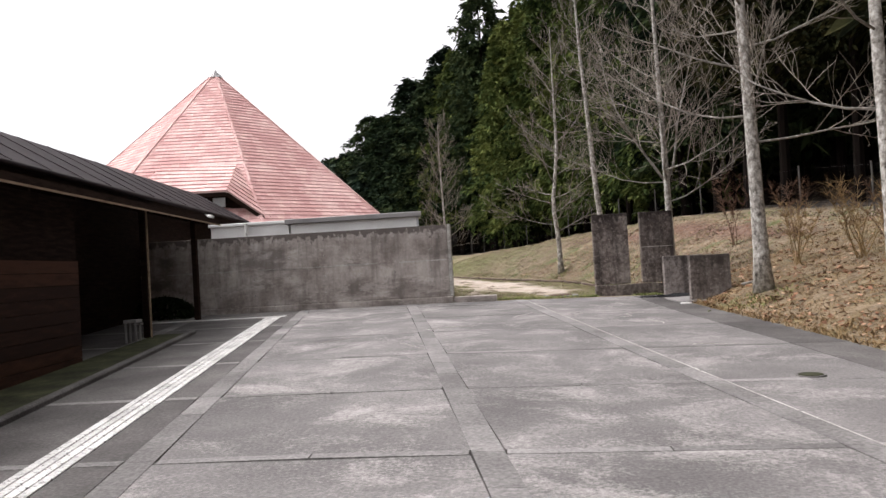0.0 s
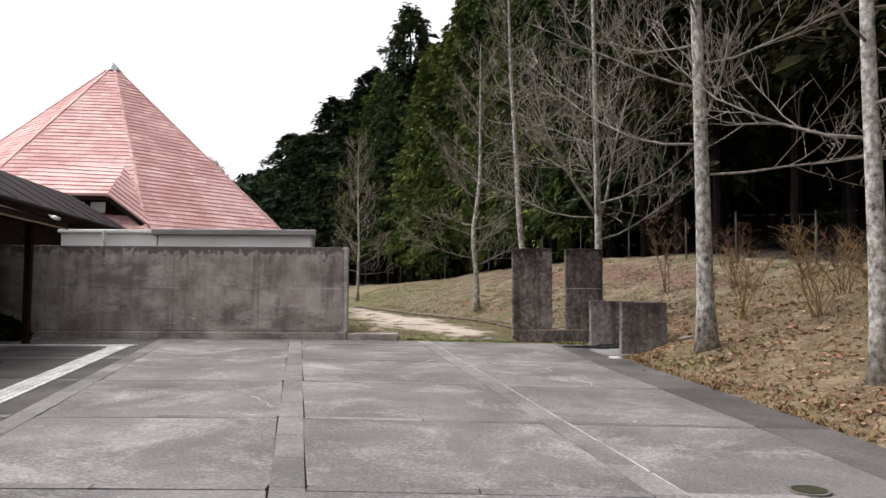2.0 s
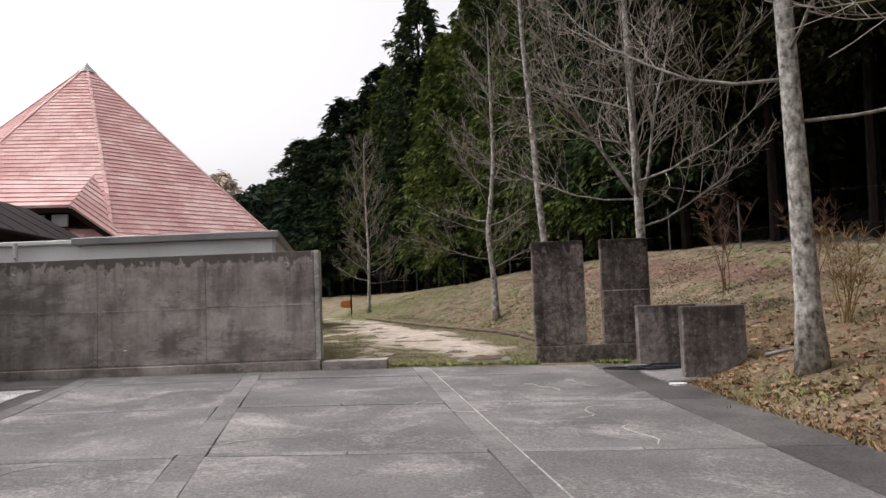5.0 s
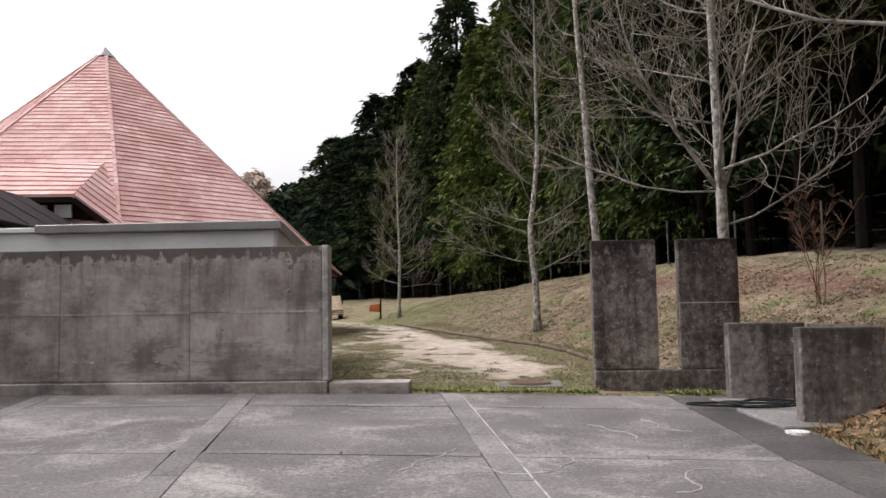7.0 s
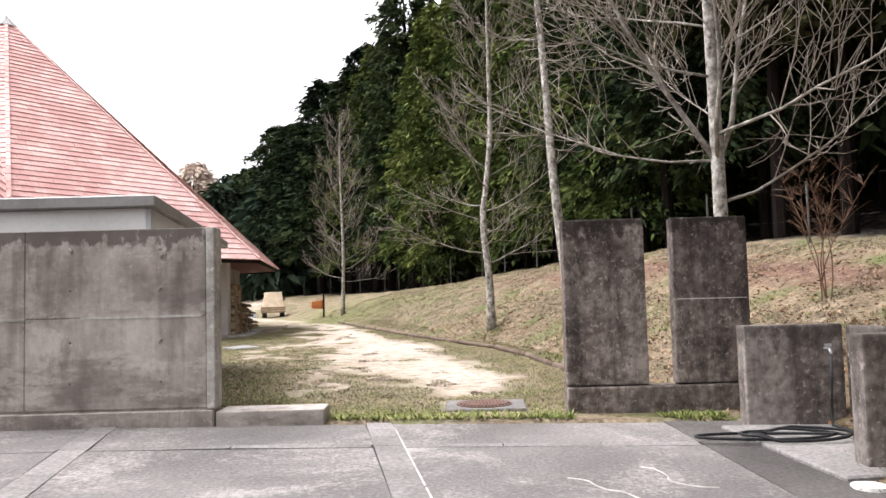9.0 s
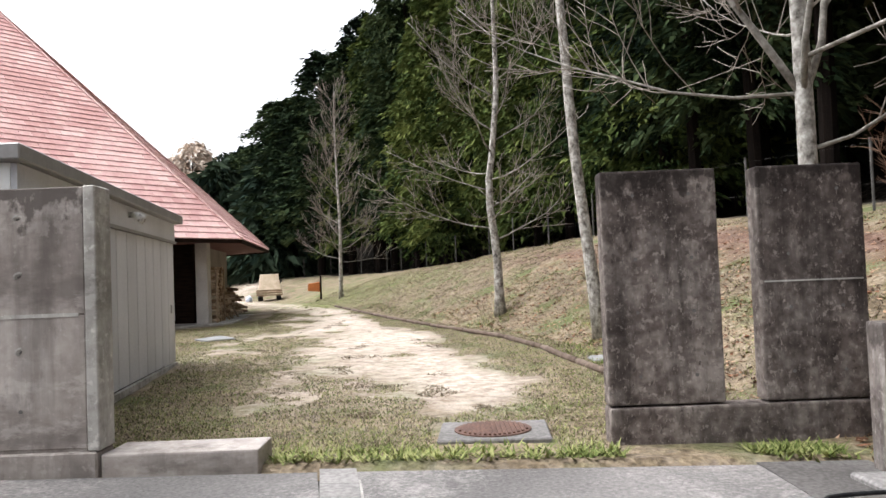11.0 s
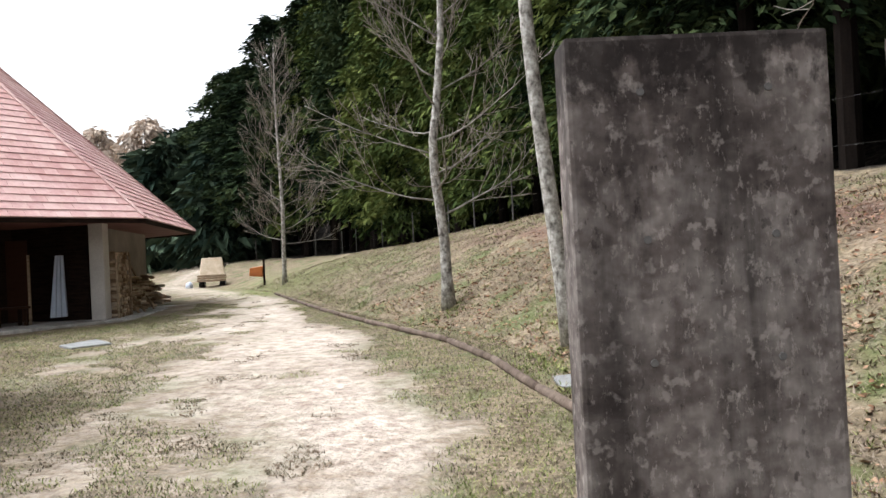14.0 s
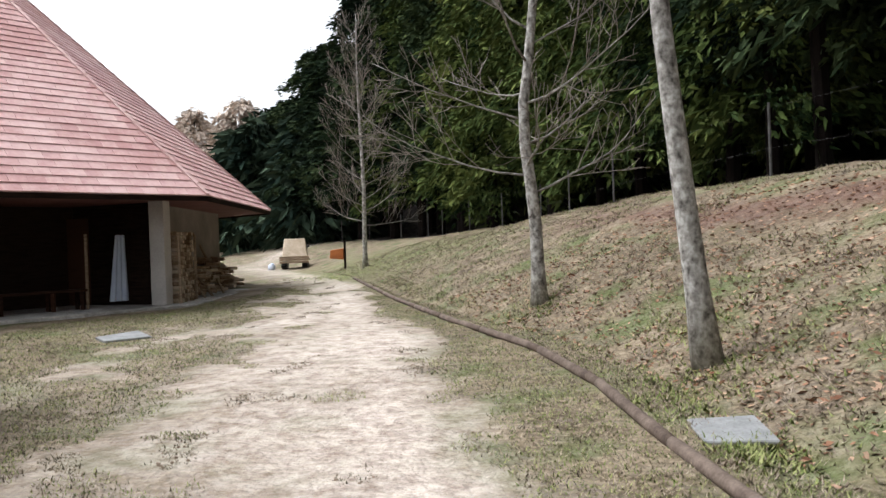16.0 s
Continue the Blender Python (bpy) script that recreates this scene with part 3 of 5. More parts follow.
def wash_place():
    """Low walls round a paved corner with a tap and a hose."""
    for name, x0, x1, y0, y1, top, lab in (("low_wall", 6.27, 7.2, 18.62, 18.82, 0.83, "low grey concrete wall beside the gate posts"), ("low_wall", 6.5, 7.36, 17.0, 17.2, 0.82, "short low concrete wall standing before the tap")):
        s = Shape()
        s.box(x0, x1, y0, y1, -0.6, top)
        tagged(part(name, bevelled(s, 0.022, 2), LOW_CONCRETE), lab, "wall", "low walls of the wash place", "structure")
    s = Shape()
    s.box(7.21, 7.38, 17.21, 18.6, -0.6, 0.815)
    tagged(part("low_wall", bevelled(s, 0.02, 2), LOW_CONCRETE), "low concrete return wall closing the wash place", "wall", "low walls of the wash place", "structure")
    s = Shape()
    low = [(x, y, lie(x, y) - 0.1) for x, y in ((6.2, 16.75), (7.4, 16.95), (7.4, 18.6), (6.0, 18.6))]
    s.hexa(low, [(x, y, z + 0.135) for x, y, z in low])
    tagged(part("paved_corner", bevelled(s, 0.015), BAND), "grey concrete slab on which the hose lies", "paving", kind="structure")
    tap = thing("garden_tap", "small chrome garden tap on the concrete wall", "tap")
    s = Shape()
    s.tube([(7.02, 18.62, 0.60), (7.02, 18.52, 0.60), (7.02, 18.50, 0.56)], [0.014, 0.016, 0.012], 8)
    part("spout", s, GALVANISED, tap)
    s = Shape()
    s.bar((6.99, 18.55, 0.635), (7.05, 18.55, 0.635), 0.012, 0.03)
    part("handle", s, GALVANISED, tap)
    path = [Vector((7.02, 18.5, 0.55)), Vector((7.0, 18.48, 0.3)), Vector((6.97, 18.45, 0.0)), Vector((6.9, 18.3, -0.055))]
    for k in range(30):
        w = k * 0.42
        squeeze = 1.0 + 0.25 * math.sin(k * 0.21)
        x, y = 6.6 + 0.45 * math.cos(w) * squeeze - 0.25 * math.sin(k * 0.05), 18.0 + 0.2 * math.sin(w) * squeeze
        path.append(Vector((x, y, lie(x, y) + 0.055 + 0.008 * (k % 5))))
    for k in range(16):
        w = math.pi * k / 15
        x, y = 6.2 - 0.62 * math.sin(w), 18.02 + 0.13 * math.cos(w)
        path.append(Vector((x, y, lie(x, y) + 0.05)))
    s = Shape()
    s.tube(path, [0.014] * len(path), 6)
    tagged(part("garden_hose", s, BLACK_RUBBER, smooth=True), "long black rubber hose lying in loose coils", "hose")
    s = Shape()
    s.tube([(6.28, 16.6, lie(6.28, 16.6) - 0.01), (6.28, 16.6, lie(6.28, 16.6) + 0.02)], [0.12, 0.115], 20)
    tagged(part("drain_cap", s, WHITE_PAINT), "small round white cap set in the paving", "drain cap")


wash_place()


# ---- flat-roofed annex behind the wall ----
def annex():
    """Its long side runs back from the wall, leaning a little to the west."""
    house = thing("annex", "low flat-roofed annex, white front and pale grey boarded side", "outbuilding", kind="structure")
    lean = -0.155

    def side(y, off=0.0):
        return 0.34 + lean * (y - 19.5) + off

    y0, y1, x_left = 19.55, 25.7, -2.95
    s = Shape()
    s.hexa([(x_left, y0, -0.2), (side(y0), y0, -0.2), (side(y1), y1, -0.2), (x_left - 1, y1, -0.2)], [(x_left, y0, 2.2), (side(y0), y0, 2.2), (side(y1), y1, 2.2), (x_left - 1, y1, 2.2)])
    part("body", s, WHITE_WALL, house)
    s = Shape()
    ring = [(x_left - 0.12, y0 - 0.12), (side(y0, 0.14), y0 - 0.12), (side(y1, 0.14), y1 + 0.12), (x_left - 1.1, y1 + 0.12)]
    s.hexa([(x, y, 2.205) for x, y in ring], [(x, y, 2.33) for x, y in ring])
    part("coping", bevelled(s, 0.012), COPING, house)
    # boarded side over a dark backing
    s = Shape()
    s.hexa([(side(y0, 0.001), y0 + 0.05, 0.1), (side(y0, 0.006), y0 + 0.05, 0.1), (side(y1, 0.006), y1 - 0.05, 0.1), (side(y1, 0.001), y1 - 0.05, 0.1)], [(side(y0, 0.001), y0 + 0.05, 1.91), (side(y0, 0.006), y0 + 0.05, 1.91), (side(y1, 0.006), y1 - 0.05, 1.91), (side(y1, 0.001), y1 - 0.05, 1.91)])
    part("backing", s, DARK_WOOD_AND_SHADE, house)
    count = 13
    for i in range(count):
        a, b = y0 + 0.05 + (y1 - y0 - 0.1) * i / count, y0 + 0.05 + (y1 - y0 - 0.1) * (i + 1) / count - 0.022
        s = Shape()
        s.hexa([(side(a, 0.008), a, 0.12), (side(a, 0.03), a, 0.12), (side(b, 0.03), b, 0.12), (side(b, 0.008), b, 0.12)], [(side(a, 0.008), a, 1.89), (side(a, 0.03), a, 1.89), (side(b, 0.03), b, 1.89), (side(b, 0.008), b, 1.89)])
        part("board", s, GREY_BOARD, house)
    for name, z0, z1, off, mat in (("fascia", 1.93, 2.2, 0.05, GREY_BOARD), ("sill", 0.02, 0.1, 0.06, PALE_CONCRETE), ("door_rail", 1.895, 1.93, 0.075, COPING)):
        s = Shape()
        s.hexa([(side(y0), y0 + 0.01, z0), (side(y0, off), y0 + 0.01, z0), (side(y1, off), y1 - 0.01, z0), (side(y1), y1 - 0.01, z0)], [(side(y0), y0 + 0.01, z1), (side(y0, off), y0 + 0.01, z1), (side(y1, off), y1 - 0.01, z1), (side(y1), y1 - 0.01, z1)])
        part(name, s, mat, house)
    s = Shape()
    s.bar((side(25.35, 0.035), 25.35, 0.85), (side(25.35, 0.035), 25.35, 0.97), 0.03, 0.03)
    part("door_handle", s, GALVANISED, house)
    lamp = thing("security_lamp", "small white outdoor lamp under the annex eave", "lamp")
    y = 22.9
    s = Shape()
    s.bar((side(y, 0.05), y, 2.1), (side(y, 0.12), y, 2.1), 0.05, 0.07)
    part("bracket", s, WHITE_PAINT, lamp)
    s = Shape()
    s.tube([(side(y, 0.10), y, 2.11), (side(y, 0.16), y, 2.08), (side(y, 0.23), y, 2.03)], [0.03, 0.05, 0.06], 12)
    part("head", s, WHITE_PAINT, lamp, smooth=True)
    # lower pale unit with its pipe, farther west
    low = thing("low_unit", "low white unit with a pale lid and a standing pipe", "outbuilding")
    s = Shape()
    s.box(-5.2, -3.1, 19.9, 22.5, -0.2, 2.26)
    part("body", s, WHITE_WALL, low)
    s = Shape()
    s.box(-5.25, -3.1, 19.82, 22.55, 2.265, 2.34)
    part("lid", bevelled(s, 0.01), WHITE_WALL, low)
    s = Shape()
    s.tube([(-4.2, 19.75, 1.2), (-4.2, 19.75, 2.3)], [0.04, 0.04], 10)
    part("pipe", s, WHITE_PAINT, low)


annex()


# ---- long dark timber building on the west side of the yard ----
def west_x(y, off=0.0):
    """Its low eave line in plan; off is towards the yard."""
    return -4.31 - 0.1 * (y - 16.58) + off


def timber_building():
    house = thing("timber_building", "long low dark timber building with a metal roof", "building", kind="structure")
    ya, yb, yc = -6.0, 18.6, 29.8

    def strip(name, o0, z0, o1, z1, mat, thick, y0=ya, y1=yb, label=""):
        s = Shape()
        s.hexa([(west_x(y0, o0), y0, z0 - thick), (west_x(y0, o0), y0, z0), (west_x(y0, o1), y0, z1), (west_x(y0, o1), y0, z1 - thick)], [(west_x(y1, o0), y1, z0 - thick), (west_x(y1, o0), y1, z0), (west_x(y1, o1), y1, z1), (west_x(y1, o1), y1, z1 - thick)])
        return part(name, s, mat, house, label)

    # upper roof with gutter, running on past the wall
    strip("roof", -1.72, 3.07, -3.8, 4.3, METAL_ROOF, 0.06, ya, yc)
    strip("roof", -3.86, 4.3, -7.0, 2.6, METAL_ROOF, 0.06, ya, yc)
    strip("fascia", -1.76, 3.0, -1.73, 3.0, DARK_WOOD_AND_SHADE, 0.17, ya, yc)
    strip("soffit", -1.78, 2.84, -2.5, 2.84, DARK_WOOD_AND_SHADE, 0.02, ya, yc)
    s = Shape()
    s.tube([(west_x(y, -1.66), y, 3.0) for y in (ya, 10, yc + 0.15)], [0.055] * 3, 8)
    part("gutter", s, METAL_ROOF, house, smooth=True)
    for k in range(26):
        y = ya + 0.4 + k * 1.36
        strip("roof_seam", -1.70, 3.083, -3.8, 4.313, METAL_ROOF, 0.014, y, y + 0.04)
    # low lean-to roof over the yard side
    strip("lean_to_roof", 0.0, 2.34, -1.8, 2.86, DARK_WOOD_AND_SHADE, 0.06)
    strip("eave_board", 0.005, 2.36, 0.035, 2.36, DARK_WOOD_AND_SHADE, 0.13)
    strip("eave_trim", 0.037, 2.245, 0.06, 2.245, RAW_WOOD, 0.03)
    for k in range(18):
        y = ya + 0.5 + k * 1.36
        strip("rafter", -0.05, 2.27, -1.5, 2.69, DARK_WOOD_AND_SHADE, 0.08, y, y + 0.06)
    # boarded front wall, then a recessed porch
    strip("wall", -0.3, 2.25, -0.42, 2.25, DARK_WOOD_AND_SHADE, 3.0, ya, 11.3)
    for k in range(10):
        z = -0.55 + k * 0.185
        strip("siding_board", -0.265, z + 0.175, -0.30, z + 0.175, SIDING, 0.175, ya, 11.28)
    strip("wall", -2.2, 2.8, -2.35, 2.8, DARK_WOOD_AND_SHADE, 3.4, 11.0, yc - 0.3)
    s = Shape()
    s.hexa([(west_x(11.2, o), y, -0.6) for o, y in ((-0.44, 11.16), (-0.44, 11.3), (-2.2, 11.3), (-2.2, 11.16))], [(west_x(11.2, o), y, 2.5) for o, y in ((-0.44, 11.16), (-0.44, 11.3), (-2.2, 11.3), (-2.2, 11.16))])
    part("wall", s, DARK_WOOD_AND_SHADE, house)
    for y in (14.3, 17.6):
        s = Shape()
        s.box(west_x(y, -0.42), west_x(y, -0.30), y, y + 0.12, -0.4, 2.36)
        part("porch_post", bevelled(s, 0.008), DARK_WOOD_AND_SHADE, house)
    s = Shape()
    s.tube([(west_x(14.25, -0.24), 14.25, 2.3), (west_x(14.25, -0.24), 14.25, lie(-4, 14.2))], [0.02, 0.02], 8)
    part("downpipe", s, RAW_WOOD, house)
    lamp = thing("eave_lamp", "small white lamp under the dark eave", "lamp")
    s = Shape()
    s.tube([(-4.66, 18.3, 2.46), (-4.6, 18.3, 2.44), (-4.52, 18.3, 2.40)], [0.03, 0.05, 0.055], 10)
    part("head", s, WHITE_PAINT, lamp, smooth=True)
    s = Shape()
    s.bar((-4.72, 18.3, 2.5), (-4.64, 18.3, 2.46), 0.03, 0.03)
    part("bracket", s, WHITE_PAINT, lamp)
    # kerb of the drip strip
    s = Shape()
    edge = [(-2.0, 4.0), (-3.63, 14.72), (-3.75, 14.7), (-2.12, 4.0)]
    s.hexa([(x, y, lie(x, y) - 0.1) for x, y in edge], [(x, y, lie(x, y) + 0.07) for x, y in edge])
    tagged(part("drip_kerb", bevelled(s, 0.02), EDGE_CONCRETE), "dark mossy kerb along the drip strip", "kerb", kind="structure")
    s = Shape()
    edge = [(-2.14, 4.0), (-3.76, 14.68), (west_x(14.68, -0.3), 14.68), (west_x(4.0, -0.3), 4.0)]
    s.hexa([(x, y, lie(x, y) - 0.1) for x, y in edge], [(x, y, lie(x, y) + 0.02) for x, y in edge])
    tagged(part("drip_strip", s, MOSS), "dark mossy strip under the eave of the timber building", "ground", kind="structure")
    stand = thing("low_stand", "small grey stand beside the porch post", "stand")
    g = lie(-4.4, 13.7)
    s = Shape()
    s.box(-4.55, -4.3, 13.6, 13.85, g + 0.36, g + 0.42)
    part("top", bevelled(s, 0.008), COPING, stand)
    for x, y in ((-4.52, 13.64), (-4.33, 13.64), (-4.52, 13.81), (-4.33, 13.81)):
        s = Shape()
        s.box(x - 0.015, x + 0.015, y - 0.015, y + 0.015, g - 0.1, g + 0.36)
        part("leg", s, COPING, stand)


timber_building()


# ---- eight-sided house with the tall tiled roof ----
CX, CY, APEX, EAVE, RADIUS, FIRST = -11.65, 38.46, 11.44, 2.54, 9.77, radians(-15.3)


def corner(k, r, z):
    a = FIRST + k * math.pi / 4
    return Vector((CX + r * math.cos(a), CY + r * math.sin(a), z))


def tiled_house():
    house = thing("tiled_house", "eight-sided house under a steep pink-red tiled roof", "house", kind="structure")
    s = Shape()
    ring = [corner(k, RADIUS, EAVE) for k in range(8)]
    top = Vector((CX, CY, APEX))
    for k in range(8):
        s.face(ring[k], ring[(k + 1) % 8], top)
    s.face(*[corner(-k, RADIUS - 0.02, EAVE - 0.06) for k in range(8)])
    for k in range(8):
        a, b = corner(k, RADIUS, EAVE), corner(k + 1, RADIUS, EAVE)
        s.face(a - Vector((0, 0, 0.06)), b - Vector((0, 0, 0.06)), b, a)
    roof = part("roof", s, TILE_DARK, house)
    s = Shape()
    for k in range(8):
        s.bar(corner(k, RADIUS + 0.02, EAVE - 0.05), corner(k + 1, RADIUS + 0.02, EAVE - 0.05), 0.05, 0.11)
    part("eave_fascia", s, DARK_WOOD_AND_SHADE, house)
    s = Shape()
    s.tube([(CX, CY, APEX - 0.28), (CX, CY, APEX + 0.05), (CX, CY, APEX + 0.16)], [0.42, 0.1, 0.02], 8)
    part("finial_cap", s, COPING, house)
    # plinth slab with its pale edge
    s = Shape()
    s.hexa([corner(k, RADIUS - 0.35, -0.3) for k in range(8)], [corner(k, RADIUS - 0.35, 0.20) for k in range(8)])
    part("floor_slab", bevelled(s, 0.015), PALE_CONCRETE, house)
    # solid inner walls, and an open porch on the side towards the gate
    for k in range(8):
        s = Shape()
        r = RADIUS - 1.55 if k != 7 else RADIUS - 3.6
        a, b, c, d = corner(k, r, 0.2), corner(k + 1, r, 0.2), corner(k + 1, r - 0.2, 0.2), corner(k, r - 0.2, 0.2)
        up = Vector((0, 0, EAVE + 0.25))
        s.hexa([a, b, c, d], [p + up for p in (a, b, c, d)])
        # porch walls near-black: the dimness of the recess is put into their colour
        part("wall", s, DARK_WOOD_AND_SHADE if k in (6, 7) else SHADED_BROWN_PLASTER, house)
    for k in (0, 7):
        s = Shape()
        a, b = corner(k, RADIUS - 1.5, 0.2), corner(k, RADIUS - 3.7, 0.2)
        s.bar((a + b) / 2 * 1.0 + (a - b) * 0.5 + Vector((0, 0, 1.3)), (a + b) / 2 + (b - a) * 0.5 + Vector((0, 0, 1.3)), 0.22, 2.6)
        # same painted dimness on the porch returns
        part("side_wall", s, DARK_WOOD_AND_SHADE, house)
    s = Shape()
    s.box(-3.52, -3.18, 35.82, 36.16, 0.2, EAVE + 0.2)
    part("corner_pier", bevelled(s, 0.012), PLASTER, house)
    return house, roof


tiled, tiled_roof = tiled_house()


# ---- six bare trees on the foot of the bank ----
def bare_tree(x, y, height, radius, seed, first, leaning=(0, 0), fork=None, spread=1.0, crook=(), label="", density=1.0, low=0.12, sweep=0.085):
    rnd = random.Random(seed)
    z0 = land(x, y) - 0.12
    tree = thing("bare_tree", label, "tree", "bare trees along the bank")
    trunk, limbs, twigs = Shape(), Shape(), Shape()
    spine, count = [], 16
    wob = [rnd.uniform(-1, 1) for _ in range(8)]
    for i in range(count + 1):
        t = i / count
        bend = 0.10 * height * 0.12 * (wob[0] * math.sin(2.6 * t + wob[1]) + 0.6 * wob[2] * math.sin(6 * t + wob[3])) * min(1, t * 3)
        side = 0.10 * height * 0.12 * (wob[4] * math.sin(2.9 * t + wob[5]) + 0.6 * wob[6] * math.sin(5.5 * t)) * min(1, t * 3)
        if crook:
            bend = float(np.interp(t * height, crook[0], crook[1])) + bend * 0.4
        spine.append(Vector((x + leaning[0] * t * height + bend, y + leaning[1] * t * height + side, z0 + t * height)))
    thick = [radius * (1.5 if i == 0 else 1.08 if i == 1 else 1.0) * (1 - i / count) ** 0.8 + 0.008 for i in range(count + 1)]
    trunk.tube(spine, thick, 10)

    def at(t):
        i = min(int(t * count), count - 1)
        return spine[i].lerp(spine[i + 1], t * count - i)

    def grow(start, way, length, r, level):
        steps = 7 if level == 0 else 5 if level == 1 else 3
        p, d, line = start.copy(), way.normalized(), [start.copy()]
        for k in range(steps):
            d = d + Vector((rnd.uniform(-1, 1), rnd.uniform(-1, 1), rnd.uniform(-0.5, 0.9))) * (0.17 + 0.05 * level)
            d.z += 0.05 if level else sweep
            d.normalize()
            p = p + d * length / steps
            line.append(p.copy())
        radii = [max(r * (1 - 0.85 * k / steps), 0.006 if level == 0 else 0.0045) for k in range(steps + 1)]
        (limbs if level == 0 else twigs).tube(line, radii, 6 if level == 0 else 4 if level == 1 else 3)
        if level < 2:
            kids = int(length * (4.2 if level == 0 else 4.6)) + 1
            for k in range(kids):
                t = 0.22 + 0.76 * (k + rnd.random() * 0.7) / kids
                i = min(int(t * steps), steps - 1)
                base = line[i].lerp(line[i + 1], t * steps - i)
                axis = (line[i + 1] - line[i]).normalized()
                out = axis.cross(Vector((rnd.uniform(-1, 1), rnd.uniform(-1, 1), rnd.uniform(-1, 1)))).normalized()
                turn = axis * 0.75 + out * rnd.uniform(0.55, 0.9) + Vector((0, 0, 0.18))
                grow(base, turn, length * (1.05 - t) * rnd.uniform(0.38, 0.62) + 0.12, max(r * (1 - 0.8 * t) * 0.55, 0.0065), level + 1)

    n_limbs = int(height * 2.7 * density)
    for k in range(n_limbs):
        t = first + (0.97 - first) * (k + rnd.random() * 0.6) / n_limbs
        w = k * 2.4 + rnd.uniform(-0.5, 0.5)
        u = (t - first) / (1 - first)
        rise = low + 0.95 * u + rnd.uniform(-0.22, 0.25)
        length = spread * height * (0.11 + 0.17 * (1 - u) ** 0.8) * rnd.uniform(0.75, 1.15)
        here = radius * (1 - t) ** 0.8
        grow(at(t), Vector((math.cos(w), math.sin(w), rise)), length, min(max(here * rnd.uniform(0.22, 0.34), 0.011), 0.024), 0)
    for w, lean_out, span, size in fork or ():
        t = first + 0.05
        grow(at(t), Vector((math.cos(w) * lean_out, math.sin(w) * lean_out, 1.0)), span, radius * size, 0)
    part("trunk", trunk, BARK, tree, smooth=True)
    part("limb_work", limbs, LIMB, tree, smooth=True)
    part("twig_crown", twigs, TWIG, tree)
    return tree


bare_tree(-1.1, 48.3, 9.6, 0.085, 11, 0.17, spread=1.1, density=1.6, label="slender bare young tree with upswept grey branches")
bare_tree(4.75, 31.2, 10.0, 0.095, 5, 0.16, density=1.1, low=0.02, sweep=0.06, crook=((0, 1.4, 2.9, 3.4, 5.2, 10), (0, -0.03, -0.2, -0.1, 0.12, 0.1)), spread=1.05, label="crooked bare tree with pale bark and spreading limbs")
bare_tree(6.05, 26.4, 12.5, 0.098, 23, 0.48, leaning=(-0.115, 0.0), crook=((0, 3.6, 7.6, 9.4, 12.5), (0, 0.0, 0.26, 0.45, 0.8)), spread=0.62, label="tall leaning bare tree with whitish mottled trunk")
bare_tree(6.95, 20.95, 10.5, 0.095, 31, 0.22, spread=1.55, density=0.8, low=-0.02, sweep=0.05, fork=((0.3, 0.5, 4.0, 0.42), (2.9, 0.5, 4.2, 0.42), (4.4, 0.6, 3.6, 0.36)), label="bare tree forking into several pale upright limbs")
bare_tree(7.55, 15.5, 12.5, 0.14, 47, 0.24, leaning=(-0.012, 0), spread=1.2, density=0.75, low=-0.05, sweep=0.045, label="large bare tree with scarred pale bark beside the yard")
bare_tree(8.2, 11.6, 12.0, 0.115, 53, 0.22, spread=1.2, density=0.75, low=-0.05, sweep=0.045, label="large bare tree with blotched pale trunk and long limbs")


# ---- dark conifers on the hillside ----
def conifer_mesh(name, seed, height, width, start, clumps, leaf, material):
    """Tiers of drooping boughs, each hung with sprays towards its tip."""
    rnd = np.random.RandomState(seed)
    boughs = max(clumps // 18, 12)
    h = (np.arange(boughs) + rnd.rand(boughs)) / boughs
    h = h ** 0.9
    w = np.arange(boughs) * 2.4 + rnd.normal(0, 0.35, boughs)
    reach = width * (1 - h) ** 0.5 * (0.6 + 0.4 * np.minimum(1, h * 4 + 0.4)) * rnd.uniform(0.65, 1.25, boughs)
    k = np.repeat(np.arange(boughs), 18)
    c = len(k)
    u = 0.25 + 0.8 * rnd.rand(c) ** 0.6
    swing = w[k] + rnd.normal(0, 0.17, c)
    r = reach[k] * u
    z = start * height + h[k] * (1 - start) * height - 0.38 * u * u * reach[k] + rnd.normal(0, 0.12, c)
    base = np.repeat(np.stack((r * np.cos(swing), r * np.sin(swing), z), 1), 6, 0)
    n = c * 6
    ww = np.repeat(swing, 6) + rnd.normal(0, 0.7, n)
    d = np.stack((np.cos(ww), np.sin(ww), rnd.uniform(-1.15, 0.25, n)), 1)
    d /= np.linalg.norm(d, axis=1)[:, None]
    side = np.cross(d, rnd.normal(0, 1, (n, 3)))
    side /= np.linalg.norm(side, axis=1)[:, None] + 1e-6
    ln, wd = (leaf * rnd.uniform(0.6, 1.4, n))[:, None], (leaf * rnd.uniform(0.12, 0.22, n))[:, None]
    p = base + rnd.normal(0, 0.30, (n, 3)) * leaf
    tip = p + d * ln + np.array((0, 0, -0.15)) * ln
    v = np.stack((p - side * wd * 0.4, p + d * ln * 0.5 - side * wd, tip, p + d * ln * 0.5 + side * wd), 1).reshape(-1, 3)
    me = bpy.data.meshes.new(name)
    me.from_pydata(v.tolist(), [], np.arange(4 * n).reshape(-1, 4).tolist())
    me.materials.append(material)
    me.update()
    return me


